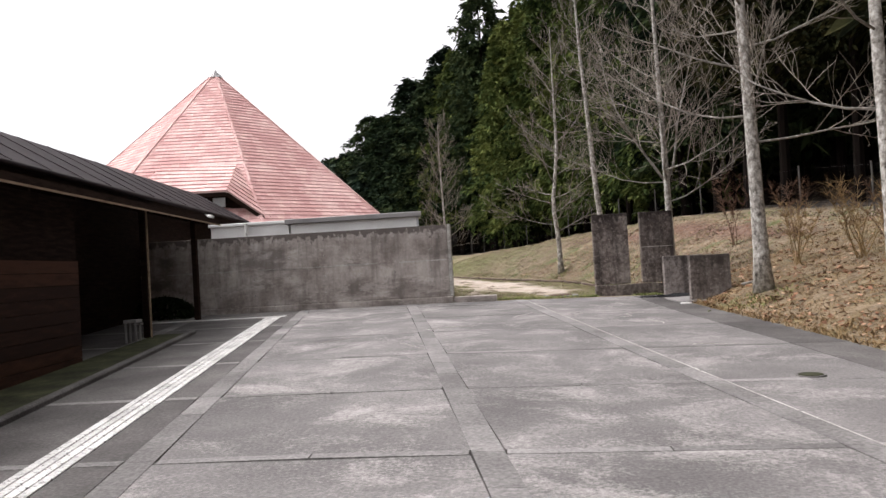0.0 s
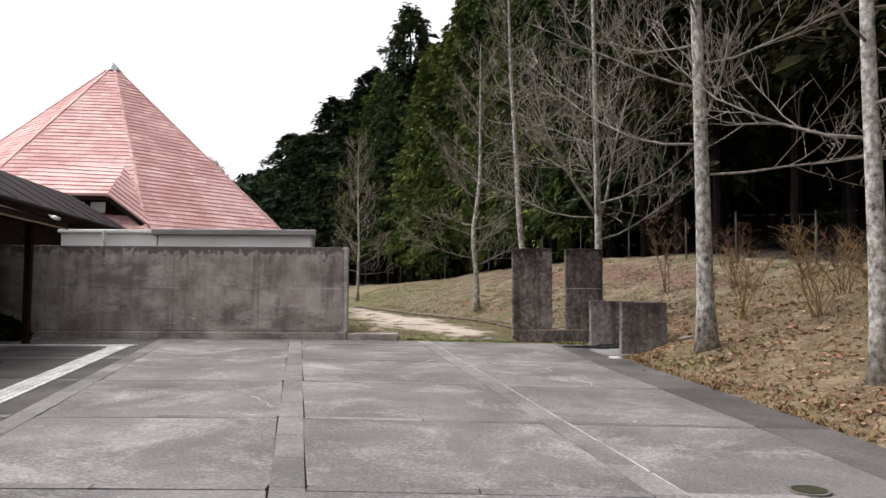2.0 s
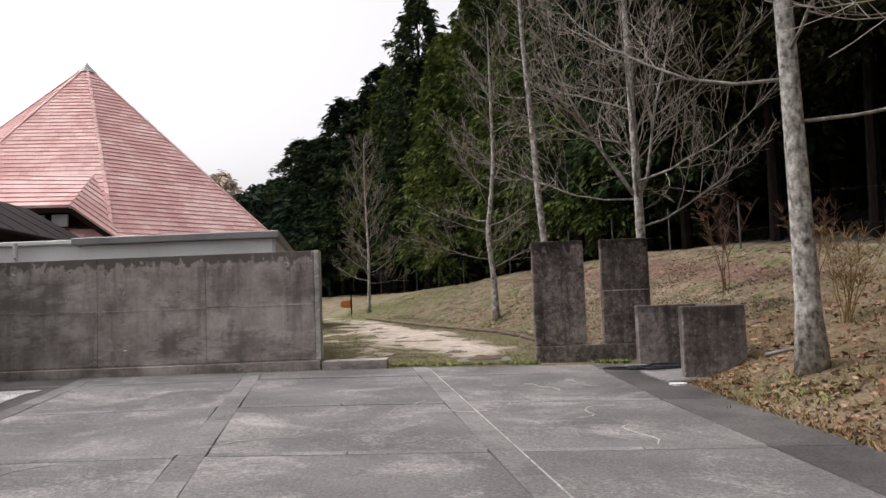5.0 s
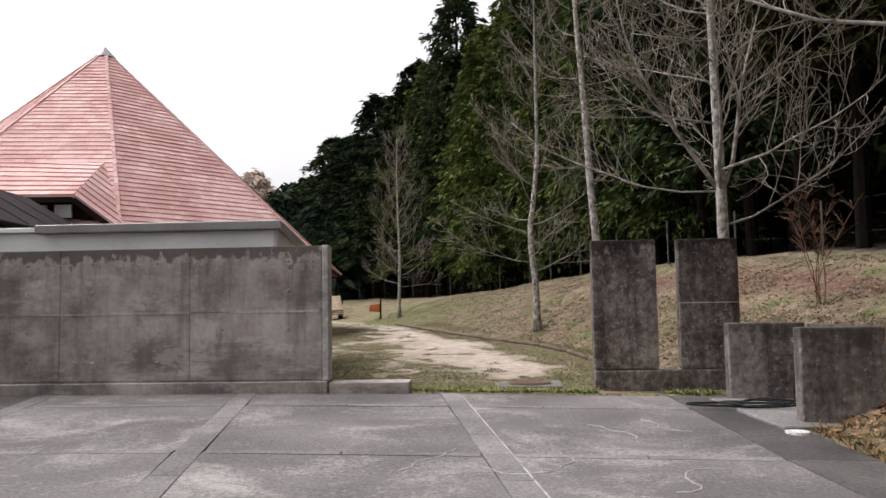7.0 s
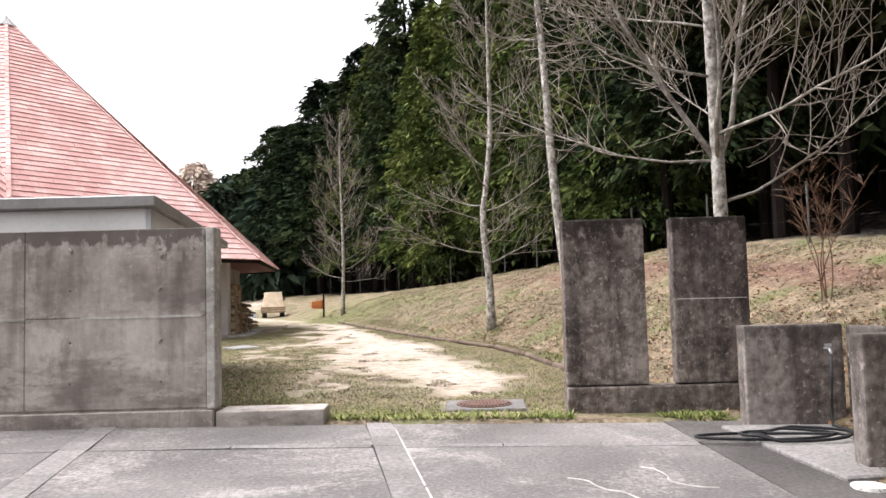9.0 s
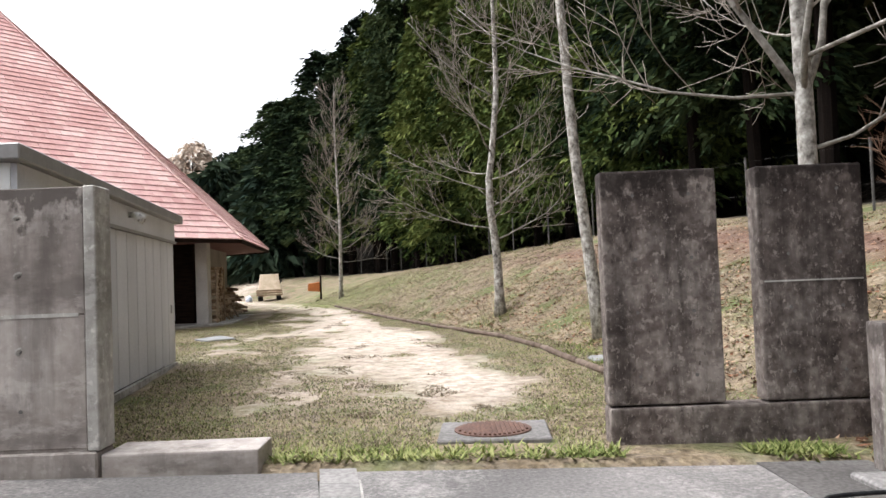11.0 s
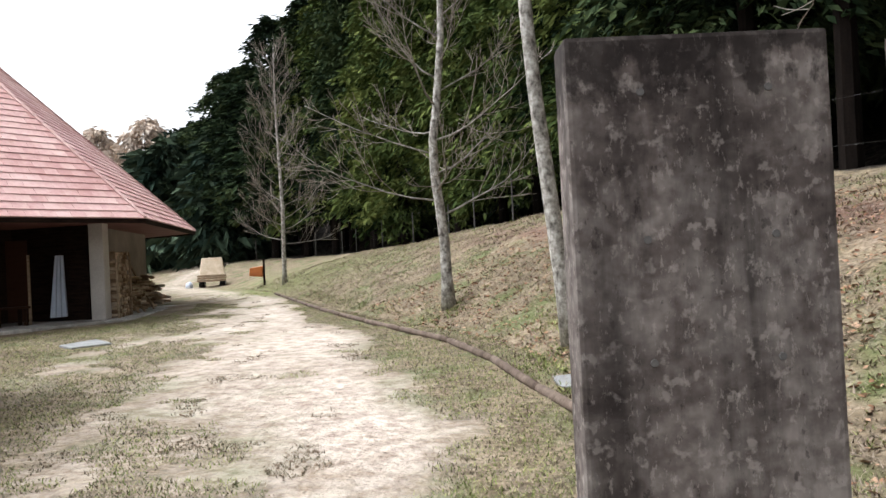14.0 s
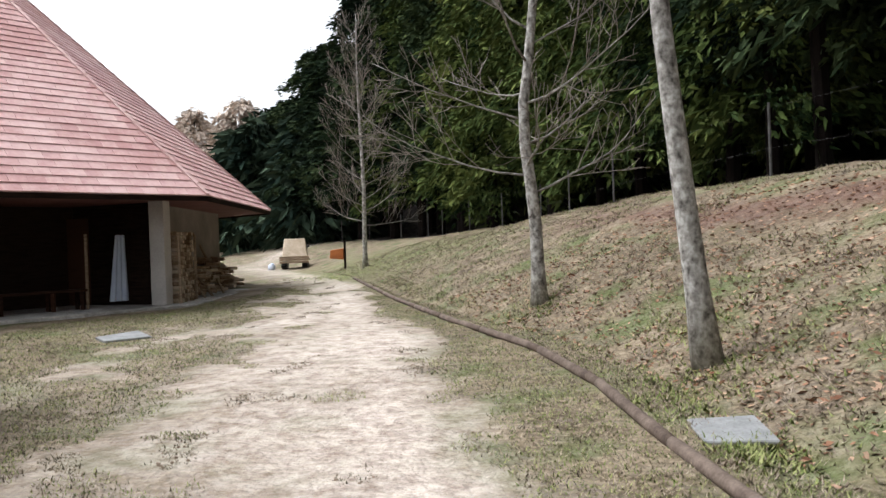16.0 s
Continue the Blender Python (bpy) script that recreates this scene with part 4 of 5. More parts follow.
def conifer(height, width, start, seed, clumps, leaf, material, label, group):
    tree = thing("conifer", label, "tree", group)
    s = Shape()
    rnd = random.Random(seed)
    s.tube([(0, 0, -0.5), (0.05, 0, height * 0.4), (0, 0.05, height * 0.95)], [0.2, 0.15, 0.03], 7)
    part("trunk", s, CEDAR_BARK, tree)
    ob = new("crown", conifer_mesh("crown", seed, height, width, start, clumps, leaf, material))
    ob.parent = tree
    return tree


def woods():
    rnd = random.Random(4)
    group = "conifers of the wood"
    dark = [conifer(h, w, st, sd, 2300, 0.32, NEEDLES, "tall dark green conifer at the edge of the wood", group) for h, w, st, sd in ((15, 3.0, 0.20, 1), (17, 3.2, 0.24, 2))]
    green = [conifer(h, w, st, sd, 2300, 0.32, LIT_GREEN_NEEDLES, "conifer with green boughs, coloured as lit, hanging to the fence", group) for h, w, st, sd in ((14, 3.1, 0.10, 3), (16, 3.2, 0.13, 4))]
    olive = [conifer(h, w, st, sd, 2300, 0.32, SHADED_OLIVE_NEEDLES, "tall brownish green conifer, coloured as shaded, over a dark understorey", group) for h, w, st, sd in ((15, 3.2, 0.28, 5), (17, 3.3, 0.33, 6))]
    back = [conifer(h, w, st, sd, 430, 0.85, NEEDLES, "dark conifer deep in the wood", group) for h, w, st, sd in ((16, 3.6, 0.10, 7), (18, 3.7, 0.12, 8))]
    deep = [conifer(h, w, st, sd, 430, 0.85, SHADED_OLIVE_NEEDLES, "dark bare-stemmed conifer, coloured as shaded, deep in the wood", group) for h, w, st, sd in ((16, 3.8, 0.34, 9), (18, 3.9, 0.40, 10))]
    spots = []
    y = -14.0
    while y < 120:
        for row, d in enumerate((9.0, 11.5, 14.5, 18, 22.5, 28)):
            dd = d + rnd.uniform(-0.9, 0.9)
            yy = y + rnd.uniform(-1.0, 1.0) + row * 0.9
            slope = (toe(yy + 1) - toe(yy - 1)) / 2
            x = toe(yy) + dd * math.hypot(1, slope)
            spots.append((x, yy, row))
        y += 2.5 if y < 70 else 3.4
    firsts = {}
    for x, y, row in spots:
        if y > 82 and row > 2:
            continue
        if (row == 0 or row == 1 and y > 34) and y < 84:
            # light by colour: brighter green where lit, near-black olive on the shaded stretch
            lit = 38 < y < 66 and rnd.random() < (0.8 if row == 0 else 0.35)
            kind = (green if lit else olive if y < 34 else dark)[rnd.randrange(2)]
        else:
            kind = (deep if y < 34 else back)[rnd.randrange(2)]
        size = rnd.uniform(0.85, 1.1) * float(np.interp(y, [20, 50, 58, 64, 72, 80, 88, 100, 130], [1.0, 1.16, 1.2, 1.15, 1.1, 1.05, 1.0, 0.8, 0.6]))
        crest = float(np.interp(y, [45, 52, 60, 66, 75, 83, 90, 105, 125], [28, 27, 25, 21.5, 18.5, 15, 12, 8.5, 7])) * rnd.uniform(0.93, 1.05)
        size = max(min(size, (crest - land(x, y)) / 16.3), 0.45)
        bushy = float(np.interp(y, [55, 70, 95], [1.0, 1.4, 1.7]))
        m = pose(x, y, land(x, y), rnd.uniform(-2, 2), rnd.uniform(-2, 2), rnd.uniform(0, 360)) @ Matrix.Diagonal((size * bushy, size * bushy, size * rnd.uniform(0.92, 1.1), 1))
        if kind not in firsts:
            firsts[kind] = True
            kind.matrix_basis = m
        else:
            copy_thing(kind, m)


woods()


# ---- dormer on the south face of the tiled roof ----
def dormer():
    box = part("dormer", Shape(), DARK_WOOD_AND_SHADE, tiled)
    tl, tr = Vector((-12.15, 33.1, 6.1)), Vector((-8.92, 33.15, 5.9))
    bl, br = Vector((-12.5, 30.2, 4.46)), Vector((-8.5, 30.45, 4.44))
    ll, rl = Vector((-14.2, 30.3, 3.3)), Vector((-7.1, 30.75, 3.35))
    down = Vector((0, 0, -0.10))
    for k in range(8):
        p0, p1, q0, q1 = bl.lerp(tl, k / 8), bl.lerp(tl, (k + 1.1) / 8), br.lerp(tr, k / 8), br.lerp(tr, (k + 1.1) / 8)
        count = 12
        for h in range(count):
            ring = [p0.lerp(q0, h / count + 0.001), p0.lerp(q0, (h + 1) / count - 0.001), p1.lerp(q1, (h + 1) / count - 0.001), p1.lerp(q1, h / count + 0.001)]
            rise = [Vector((0, -0.02, 0.045)), Vector((0, -0.02, 0.045)), Vector((0, 0, 0.01)), Vector((0, 0, 0.01))]
            s = Shape()
            s.hexa(ring, [p + r for p, r in zip(ring, rise)])
            part("roof_tile", s, TILE, box)
    for name, ring in (("dormer_roof", (tl, bl, br, tr)), ("dormer_cheek", (tr, br, rl)), ("dormer_cheek", (tl, ll, bl))):
        s = Shape()
        s.hexa([p + down for p in ring], ring)
        part(name, s, TILE, box)
    for peak, a, b in ((tr, br, rl), (tl, ll, bl)):
        for k in range(9):
            s = Shape()
            ring = [a.lerp(peak, k / 9.5), b.lerp(peak, k / 9.5), b.lerp(peak, (k + 1) / 9.5), a.lerp(peak, (k + 1) / 9.5)]
            out = (b - a).cross(peak - a).normalized()
            s.hexa(ring, [ring[0] + out * 0.05, ring[1] + out * 0.05, ring[2] + out * 0.008, ring[3] + out * 0.008])
            part("tile_course", s, TILE, box)
    for a, b in ((bl, br), (br, rl), (ll, bl)):
        s = Shape()
        s.bar(a + down * 1.2, b + down * 1.2, 0.06, 0.16)
        part("dormer_fascia", s, DARK_WOOD_AND_SHADE, box)
    back = Vector((0.05, 0.4, -0.12))
    s = Shape()
    ring = [ll + back, rl + back, br + back, bl + back]
    s.hexa(ring, [p + Vector((0, 0.15, 0)) for p in ring])
    part("dormer_wall", s, DARK_WOOD_AND_SHADE, box)
    for x in (-9.9, -9.15):
        s = Shape()
        s.box(x, x + 0.5, 30.62, 30.70, 3.82, 4.2)
        part("dormer_pane", s, GLASS_PANE, box)


dormer()


# ---- porch of the tiled house ----
def porch(u, inset, z):
    a, b = corner(7, RADIUS, 0), corner(8, RADIUS, 0)
    d = (b - a).normalized()
    return a + d * u + Vector((-d.y, d.x, 0)) * inset + Vector((0, 0, z))


def lee(u, inset, z):
    """Along the wall round the corner from the porch."""
    a, b = corner(0, RADIUS, 0), corner(1, RADIUS, 0)
    d = (b - a).normalized()
    return a + d * u + Vector((-d.y, d.x, 0)) * inset + Vector((0, 0, z))


bench = thing("porch_bench", "long red-brown wooden bench in the dark porch", "bench")
s = Shape()
s.bar(porch(2.2, 1.7, 0.61), porch(5.5, 1.7, 0.61), 0.34, 0.05)
part("seat", bevelled(s, 0.008), SIDING, bench)
for u in (2.3, 3.8, 4.8, 5.4):
    s = Shape()
    s.bar(porch(u, 1.56, 0.2), porch(u, 1.56, 0.585), 0.07, 0.07)
    part("leg", s, SIDING, bench)
    s = Shape()
    s.bar(porch(u, 1.84, 0.2), porch(u, 1.84, 0.585), 0.07, 0.07)
    part("leg", s, SIDING, bench)
s = Shape()
s.bar(porch(5.52, 1.6, 0.2), porch(5.52, 1.6, 1.8), 0.05, 0.05)
tagged(part("wooden_post", bevelled(s, 0.006), RAW_WOOD), "thin upright wooden post beside the porch bench", "post")
cloth = Shape()
top, low = [], []
for k in range(17):
    u = 6.18 + 0.025 * k
    top.append(porch(6.30 + 0.014 * k, 1.9 + 0.03 * math.sin(k * 1.3), 1.78))
    low.append(porch(u - 0.06 + 0.003 * k, 1.88 + 0.05 * math.sin(k * 1.3 + 0.4), 0.3))
for k in range(16):
    cloth.face(low[k], low[k + 1], top[k + 1], top[k])
tagged(part("hanging_cloth", cloth, WHITE_CLOTH, smooth=True), "white cloth hanging in folds in the porch", "cloth")
door = thing("sliding_door", "dark brown sliding door at the back of the porch", "door")
for u0, u1 in ((5.6, 6.3), (6.35, 7.0)):
    s = Shape()
    s.bar(porch((u0 + u1) / 2, 3.2, 0.2), porch((u0 + u1) / 2, 3.2, 2.2), u1 - u0, 0.05)
    part("leaf", s, SIDING, door)


def firewood():
    rnd = random.Random(9)
    logs = []
    for kind in range(4):
        s = Shape()
        ring = [(0.055 * math.cos(w + rnd.uniform(-0.2, 0.2)) * rnd.uniform(0.8, 1.15), 0.05 * math.sin(w) * rnd.uniform(0.8, 1.15)) for w in (0.3, 1.6, 2.7, 3.9, 5.2)]
        s.hexa([(x, -0.2, z) for x, z in ring], [(x, 0.2, z) for x, z in ring])
        logs.append(s.mesh("log", FIREWOOD))
    stack = thing("firewood_stack", "tall stack of split firewood against the house wall", "firewood")
    turn = math.degrees(math.atan2((corner(1, 1, 0) - corner(0, 1, 0)).y, (corner(1, 1, 0) - corner(0, 1, 0)).x))
    for row in range(17):
        for col in range(11):
            if row > 13 and rnd.random() < 0.35:
                continue
            p = lee(0.62 + col * 0.105 + rnd.uniform(-0.02, 0.02), 1.0 + rnd.uniform(-0.05, 0.05), 0.25 + row * 0.095)
            piece("log", logs[rnd.randrange(4)], stack, pose(p.x, p.y, p.z, rnd.uniform(-3, 3), rnd.uniform(0, 360), turn))
    for u in (0.52, 1.8):
        s = Shape()
        s.bar(lee(u, 0.78, 0.2), lee(u, 0.78, 1.75), 0.05, 0.05)
        part("stake", s, RAW_WOOD, stack)
    heap = thing("firewood_heap", "low heap of dark split logs beside the wall", "firewood")
    for k in range(110):
        u = 1.9 + rnd.random() * 5.0
        level = rnd.random() * (1.0 - abs(u - 4.6) / 3.6) * 0.95
        p = lee(u, 0.9 + rnd.random() * 0.5, 0.26 + max(level, 0))
        piece("log", logs[k % 4], heap, pose(p.x, p.y, p.z, rnd.uniform(-12, 12), rnd.uniform(0, 360), turn + rnd.uniform(-35, 35)))
    for u, lean_u in ((2.3, 0.5), (3.0, 0.7), (4.2, -0.5)):
        s = Shape()
        s.bar(lee(u, 0.7, 0.2), lee(u - lean_u, 1.45, 1.55), 0.045, 0.045)
        tagged(part("leaning_pole", s, RAW_WOOD), "grey wooden pole leaning on the wood heap", "pole", "leaning poles")


firewood()


# ---- bounds of the track and small things along it ----
def edging():
    rail = thing("edging_rail", "rusty brown half-buried pipe edging the track", "edging")
    ys = list(np.arange(22.4, 47, 1.9))
    for a, b in zip(ys, ys[1:]):
        s = Shape()
        path = [(toe(y) - 0.02, y, lie(toe(y), y) + 0.02) for y in np.linspace(a + 0.01, b - 0.01, 5)]
        s.tube(path, [0.045, 0.047, 0.045, 0.048, 0.045], 9)
        part("pipe_length", s, EDGING, rail, smooth=True)
    g = lie(5.6, 24.75) - 0.035
    lid = thing("pit_cover", "pale grey slab lid on a low concrete pit", "cover")
    s = Shape()
    ring = [(5.38, 24.3), (5.8, 24.28), (5.86, 24.9), (5.42, 24.95)]
    s.hexa([(x, y, g - 0.2) for x, y in ring], [(x, y, g + 0.015) for x, y in ring])
    part("pit", s, PALE_CONCRETE, lid)
    ring = [(5.5, 24.3), (5.93, 24.22), (5.98, 24.9), (5.52, 24.92)]
    s = Shape()
    s.hexa([(x, y, g + 0.02 + 0.05 * (x - 5.4)) for x, y in ring], [(x, y, g + 0.05 + 0.05 * (x - 5.4)) for x, y in ring])
    part("lid", bevelled(s, 0.008), GREY_LID, lid)
    s = Shape()
    ring = [(-1.85, 30.45), (-1.4, 29.9), (-0.95, 30.4), (-1.45, 31.0)]
    s.hexa([(x, y, land(x, y) - 0.05) for x, y in ring], [(x, y, land(x, y) + 0.035) for x, y in ring])
    tagged(part("stepping_slab", bevelled(s, 0.01), GREY_LID), "flat grey slab lying in the grass", "slab")
    cover = thing("manhole", "round rusty ribbed manhole cover in a grey concrete surround", "manhole cover")
    x, y = 3.9, 20.08
    g = lie(x, y)
    s = Shape()
    ring = [(x - 0.45, y - 0.36), (x + 0.43, y - 0.4), (x + 0.47, y + 0.36), (x - 0.41, y + 0.4)]
    s.hexa([(a, b, g - 0.2) for a, b in ring], [(a, b, g + 0.02) for a, b in ring])
    part("surround", bevelled(s, 0.012), BAND, cover)
    s = Shape()
    s.tube([(x, y, g), (x, y, g + 0.03)], [0.31, 0.31], 40)
    part("plate", s, RUST, cover)
    for k in range(-7, 8):
        half = math.sqrt(max(0.28 ** 2 - (k * 0.038) ** 2, 0))
        s = Shape()
        s.box(x + k * 0.038 - 0.010, x + k * 0.038 + 0.010, y - half, y + half, g + 0.0305, g + 0.042)
        part("rib", s, RUST, cover)
    gully = thing("yard_gully", "dark round iron cover set in the yard paving", "manhole cover")
    x, y = 5.62, 8.15
    s = Shape()
    s.tube([(x, y, lie(x, y) - 0.05), (x, y, lie(x, y) + 0.012)], [0.15, 0.15], 28)
    part("rim", s, JOINT, gully)
    s = Shape()
    s.tube([(x, y, lie(x, y)), (x, y, lie(x, y) + 0.018)], [0.125, 0.122], 28)
    part("plate", s, MOSS, gully)


edging()


def fence():
    wire_fence = thing("wire_fence", "weathered wire fence along the top of the bank", "fence")
    tops = []
    y = -4.0
    while y < 78:
        slope = (toe(y + 1) - toe(y - 1)) / 2
        x = toe(y) + 6.5 * math.hypot(1, slope)
        g = land(x, y)
        s = Shape()
        s.tube([(x, y, g - 0.2), (x, y, g + 1.35)], [0.026, 0.026], 6)
        part("post", s, FENCE_STEEL, wire_fence)
        tops.append((x, y, g))
        y += 3.2
    for h in (0.5, 1.25):
        s = Shape()
        s.tube([(x, y, g + h) for x, y, g in tops], [0.0012] * len(tops), 3)
        part("wire", s, FENCE_STEEL, wire_fence)


fence()


def carrier():
    """A small tracked carrier with its cream bed tipped up, seen from behind."""
    x, y = -6.3, 57.3
    g = land(x, y)
    car = thing("tracked_carrier", "small tracked carrier with its faded cream bed tipped up", "vehicle", at=pose(x, y, g, 0, 0, 12))
    for sx in (-0.5, 0.5):
        s = Shape()
        ring = [(0.8 * math.cos(w) * (1.0 if abs(math.cos(w)) < 0.8 else 1.05), 0.2 + 0.19 * math.sin(w)) for w in np.linspace(0, 2 * math.pi, 16, endpoint=False)]
        s.hexa([(sx - 0.13, a, b) for a, b in ring], [(sx + 0.13, a, b) for a, b in ring])
        part("track", s, BLACK_RUBBER, car)
    s = Shape()
    s.box(-0.68, 0.68, -0.85, 0.8, 0.42, 0.52)
    part("chassis", bevelled(s, 0.015), RAW_WOOD, car)
    for k in range(3):
        s = Shape()
        s.box(-0.7, 0.7, -0.92, -0.86, 0.30 + 0.12 * k, 0.39 + 0.12 * k)
        part("tail_board", s, RAW_WOOD, car)
    s = Shape()
    s.hexa([(-0.62, -0.5, 0.6), (0.62, -0.5, 0.6), (0.62, 0.5, 0.55), (-0.62, 0.5, 0.55)], [(-0.5, -0.05, 1.5), (0.5, -0.05, 1.5), (0.5, 0.4, 1.45), (-0.5, 0.4, 1.45)])
    part("bed", bevelled(s, 0.04, 2), ROLLER_PAINT, car)
    s = Shape()
    s.tube([(0.58, 0.2, 1.0), (0.66, 0.2, 1.15)], [0.05, 0.05], 8)
    part("mirror", s, JOINT, car)
    s = Shape()
    s.tube([(-7.25, 56.4, g), (-7.22, 56.4, g + 0.2), (-7.2, 56.45, g + 0.32)], [0.16, 0.18, 0.06], 10)
    tagged(part("white_sack", s, WHITE_CLOTH, smooth=True), "small white sack on the ground beside the carrier", "sack")
    x, y = -2.35, 50.6
    g = land(x, y)
    sign = thing("orange_box", "faded orange box fixed to a short dark post", "box")
    s = Shape()
    s.hexa([(x - 0.62, y - 0.15, g + 0.42), (x - 0.05, y - 0.15, g + 0.36), (x - 0.05, y + 0.15, g + 0.36), (x - 0.62, y + 0.15, g + 0.42)], [(x - 0.58, y - 0.15, g + 0.75), (x - 0.05, y - 0.15, g + 0.82), (x - 0.05, y + 0.15, g + 0.82), (x - 0.58, y + 0.15, g + 0.75)])
    part("case", bevelled(s, 0.03, 2), ORANGE, sign)
    s = Shape()
    s.box(x - 0.045, x + 0.03, y - 0.04, y + 0.04, g - 0.2, g + 1.1)
    part("post", s, DARK_WOOD_AND_SHADE, sign)


carrier()


def shrub(x, y, height, count, material, label, seed, wide=0.35):
    rnd = random.Random(seed)
    bush = thing("bare_shrub", label, "shrub", "bare shrubs on the bank")
    twigs = Shape()
    for k in range(count):
        w, out = rnd.uniform(0, 6.28), rnd.uniform(0.1, wide)
        p, d = Vector((x + rnd.uniform(-0.08, 0.08), y + rnd.uniform(-0.08, 0.08), land(x, y) - 0.05)), Vector((math.cos(w) * out, math.sin(w) * out, 1))
        line = [p.copy()]
        for i in range(6):
            d += Vector((rnd.uniform(-0.2, 0.2), rnd.uniform(-0.2, 0.2), 0.02))
            p = p + d.normalized() * height / 6 * rnd.uniform(0.8, 1.1)
            line.append(p.copy())
            if i > 1:
                for j in range(9):
                    q = p + Vector((rnd.uniform(-0.3, 0.3), rnd.uniform(-0.3, 0.3), rnd.uniform(0.08, 0.35))) * (height / 2)
                    twigs.tube([p, p.lerp(q, 0.5) + Vector((0, 0, 0.03)), q], [0.004, 0.0035, 0.002], 3)
        stem = Shape()
        stem.tube(line, [0.011 * (1 - 0.8 * i / 6) for i in range(7)], 5)
        part("stem", stem, material, bush)
    part("twig_crown", twigs, material, bush)


shrub(9.1, 22.8, 2.0, 6, SHRUB_LEAF, "russet bare shrub with many upright stems", 3, 0.3)
shrub(10.2, 21.0, 1.5, 8, SHRUB_LEAF, "low russet shrub with tangled bare twigs", 5, 0.5)
shrub(8.9, 17.3, 1.4, 10, BRACKEN, "golden dry bush of thin straw stems", 7, 0.6)
shrub(9.6, 13.8, 1.3, 8, BRACKEN, "golden dry bush of thin twigs", 8, 0.7)
shrub(9.5, 15.6, 1.6, 12, BRACKEN, "tall golden dry bush leaning over the bank", 17, 0.7)
shrub(10.6, 16.8, 1.2, 7, SHRUB_LEAF, "small russet shrub near the fence", 9, 0.5)


def dark_hedge():
    rnd = np.random.RandomState(5)
    s = Shape()
    for k in range(1500):
        a, b = rnd.rand() * 2 * math.pi, rnd.rand() * 1.5
        c = np.array((-6.0 + 0.85 * math.cos(a) * math.cos(b), 18.55 + 0.33 * math.sin(a) * math.cos(b), -0.03 + 0.5 * math.sin(b)))
        d, e = rnd.normal(0, 0.05, 3), rnd.normal(0, 0.03, 3)
        s.face(c - d, c + e, c + d, c - e)
    hedge = thing("clipped_shrub", "low dark evergreen shrub at the foot of the wall", "shrub")
    part("leaf_mass", s, EVERGREEN, hedge)
    s = Shape()
    for k in range(7):
        s.tube([(-6.4 + 0.13 * k, 18.55, -0.1), (-6.5 + 0.17 * k, 18.55, 0.3)], [0.012, 0.008], 5)
    part("stem", s, CEDAR_BARK, hedge)


dark_hedge()


# ---- far trees beyond the house ----
def far_trees():
    rnd = random.Random(21)
    pine = conifer(9.5, 4.2, 0.12, 31, 800, 1.3, FAR_NEEDLES, "broad dark pine beyond the tiled house", "far pines")
    buff = conifer(18.5, 7.0, 0.15, 32, 1100, 1.0, BUFF_LEAF, "tall broadleaf tree in pale buff bud", "far broadleaf trees")
    first = True
    for x, y, size in ((-10, 76, 1.0), (-15.5, 80, 1.05), (-13, 86, 1.1), (-20, 88, 1.0), (-26, 94, 1.0), (-33, 100, 0.95), (-40, 104, 1.0), (-48, 108, 1.1)):
        m = pose(x, y, land(x, y) - 0.3, 0, 0, rnd.uniform(0, 360)) @ Matrix.Diagonal((size, size, size, 1))
        if first:
            pine.matrix_basis, first = m, False
        else:
            copy_thing(pine, m)
    buff.matrix_basis = pose(-28, 112, 1.0, 0, 0, 0)
    for x, y, size in ((-36, 118, 0.95), (-22, 120, 0.9), (-45, 125, 0.9)):
        copy_thing(buff, pose(x, y, 2.0, 0, 0, rnd.uniform(0, 360)) @ Matrix.Diagonal((size, size, size, 1)))


far_trees()


# ---- grass, leaves and clods ----
def blades(name, label, material, count, where, length, width, seed):
    rnd = random.Random(seed)
    s, made, tries = Shape(), 0, 0
    while made < count and tries < count * 12:
        tries += 1
        spot = where(rnd)
        if spot is None:
            continue
        x, y = spot
        z = land(x, y)
        for k in range(3):
            a, ln = rnd.uniform(0, 6.283), length * rnd.uniform(0.5, 1.4)
            out = rnd.uniform(0.65, 1.4)
            bx, by = x + rnd.uniform(-0.04, 0.04), y + rnd.uniform(-0.04, 0.04)
            dx, dy = math.cos(a), math.sin(a)
            w = width * rnd.uniform(0.6, 1.3)
            s.face((bx - dy * w, by + dx * w, z - 0.01), (bx + dy * w, by - dx * w, z - 0.01), (bx + dx * ln * out, by + dy * ln * out, z + ln * (1.1 - 0.6 * out)))
        made += 1
    ob = part(name, s, material)
    tagged(ob, label, "grass", kind="stuff")


def on_bank(rnd):
    y = 20 + 32 * rnd.random() ** 1.3
    d = rnd.uniform(0.02, 6.4)
    x = toe(y) + d * math.hypot(1, (toe(y + 1) - toe(y - 1)) / 2)
    if 3.2 < d < 5.8 and y < 36 and noise.noise((x * 0.5, y * 0.5, 7.0)) > -0.15:
        return None
    return (x, y)


def on_brown_bank(rnd):
    y = rnd.uniform(5, 20.5)
    return (toe(y) + rnd.uniform(0.1, 6.4), y)


def on_feet(rnd):
    x, y, wide = rnd.choice(((6.05, 26.2, 0.35), (5.75, 25.6, 0.3), (4.75, 31.0, 0.3), (5.75, 24.15, 0.14), (-1.4, 47.6, 1.1), (-1.9, 46.0, 0.9), (7.3, 15.0, 0.3), (6.2, 27.6, 0.3)))
    return (rnd.gauss(x, wide), rnd.gauss(y, wide))


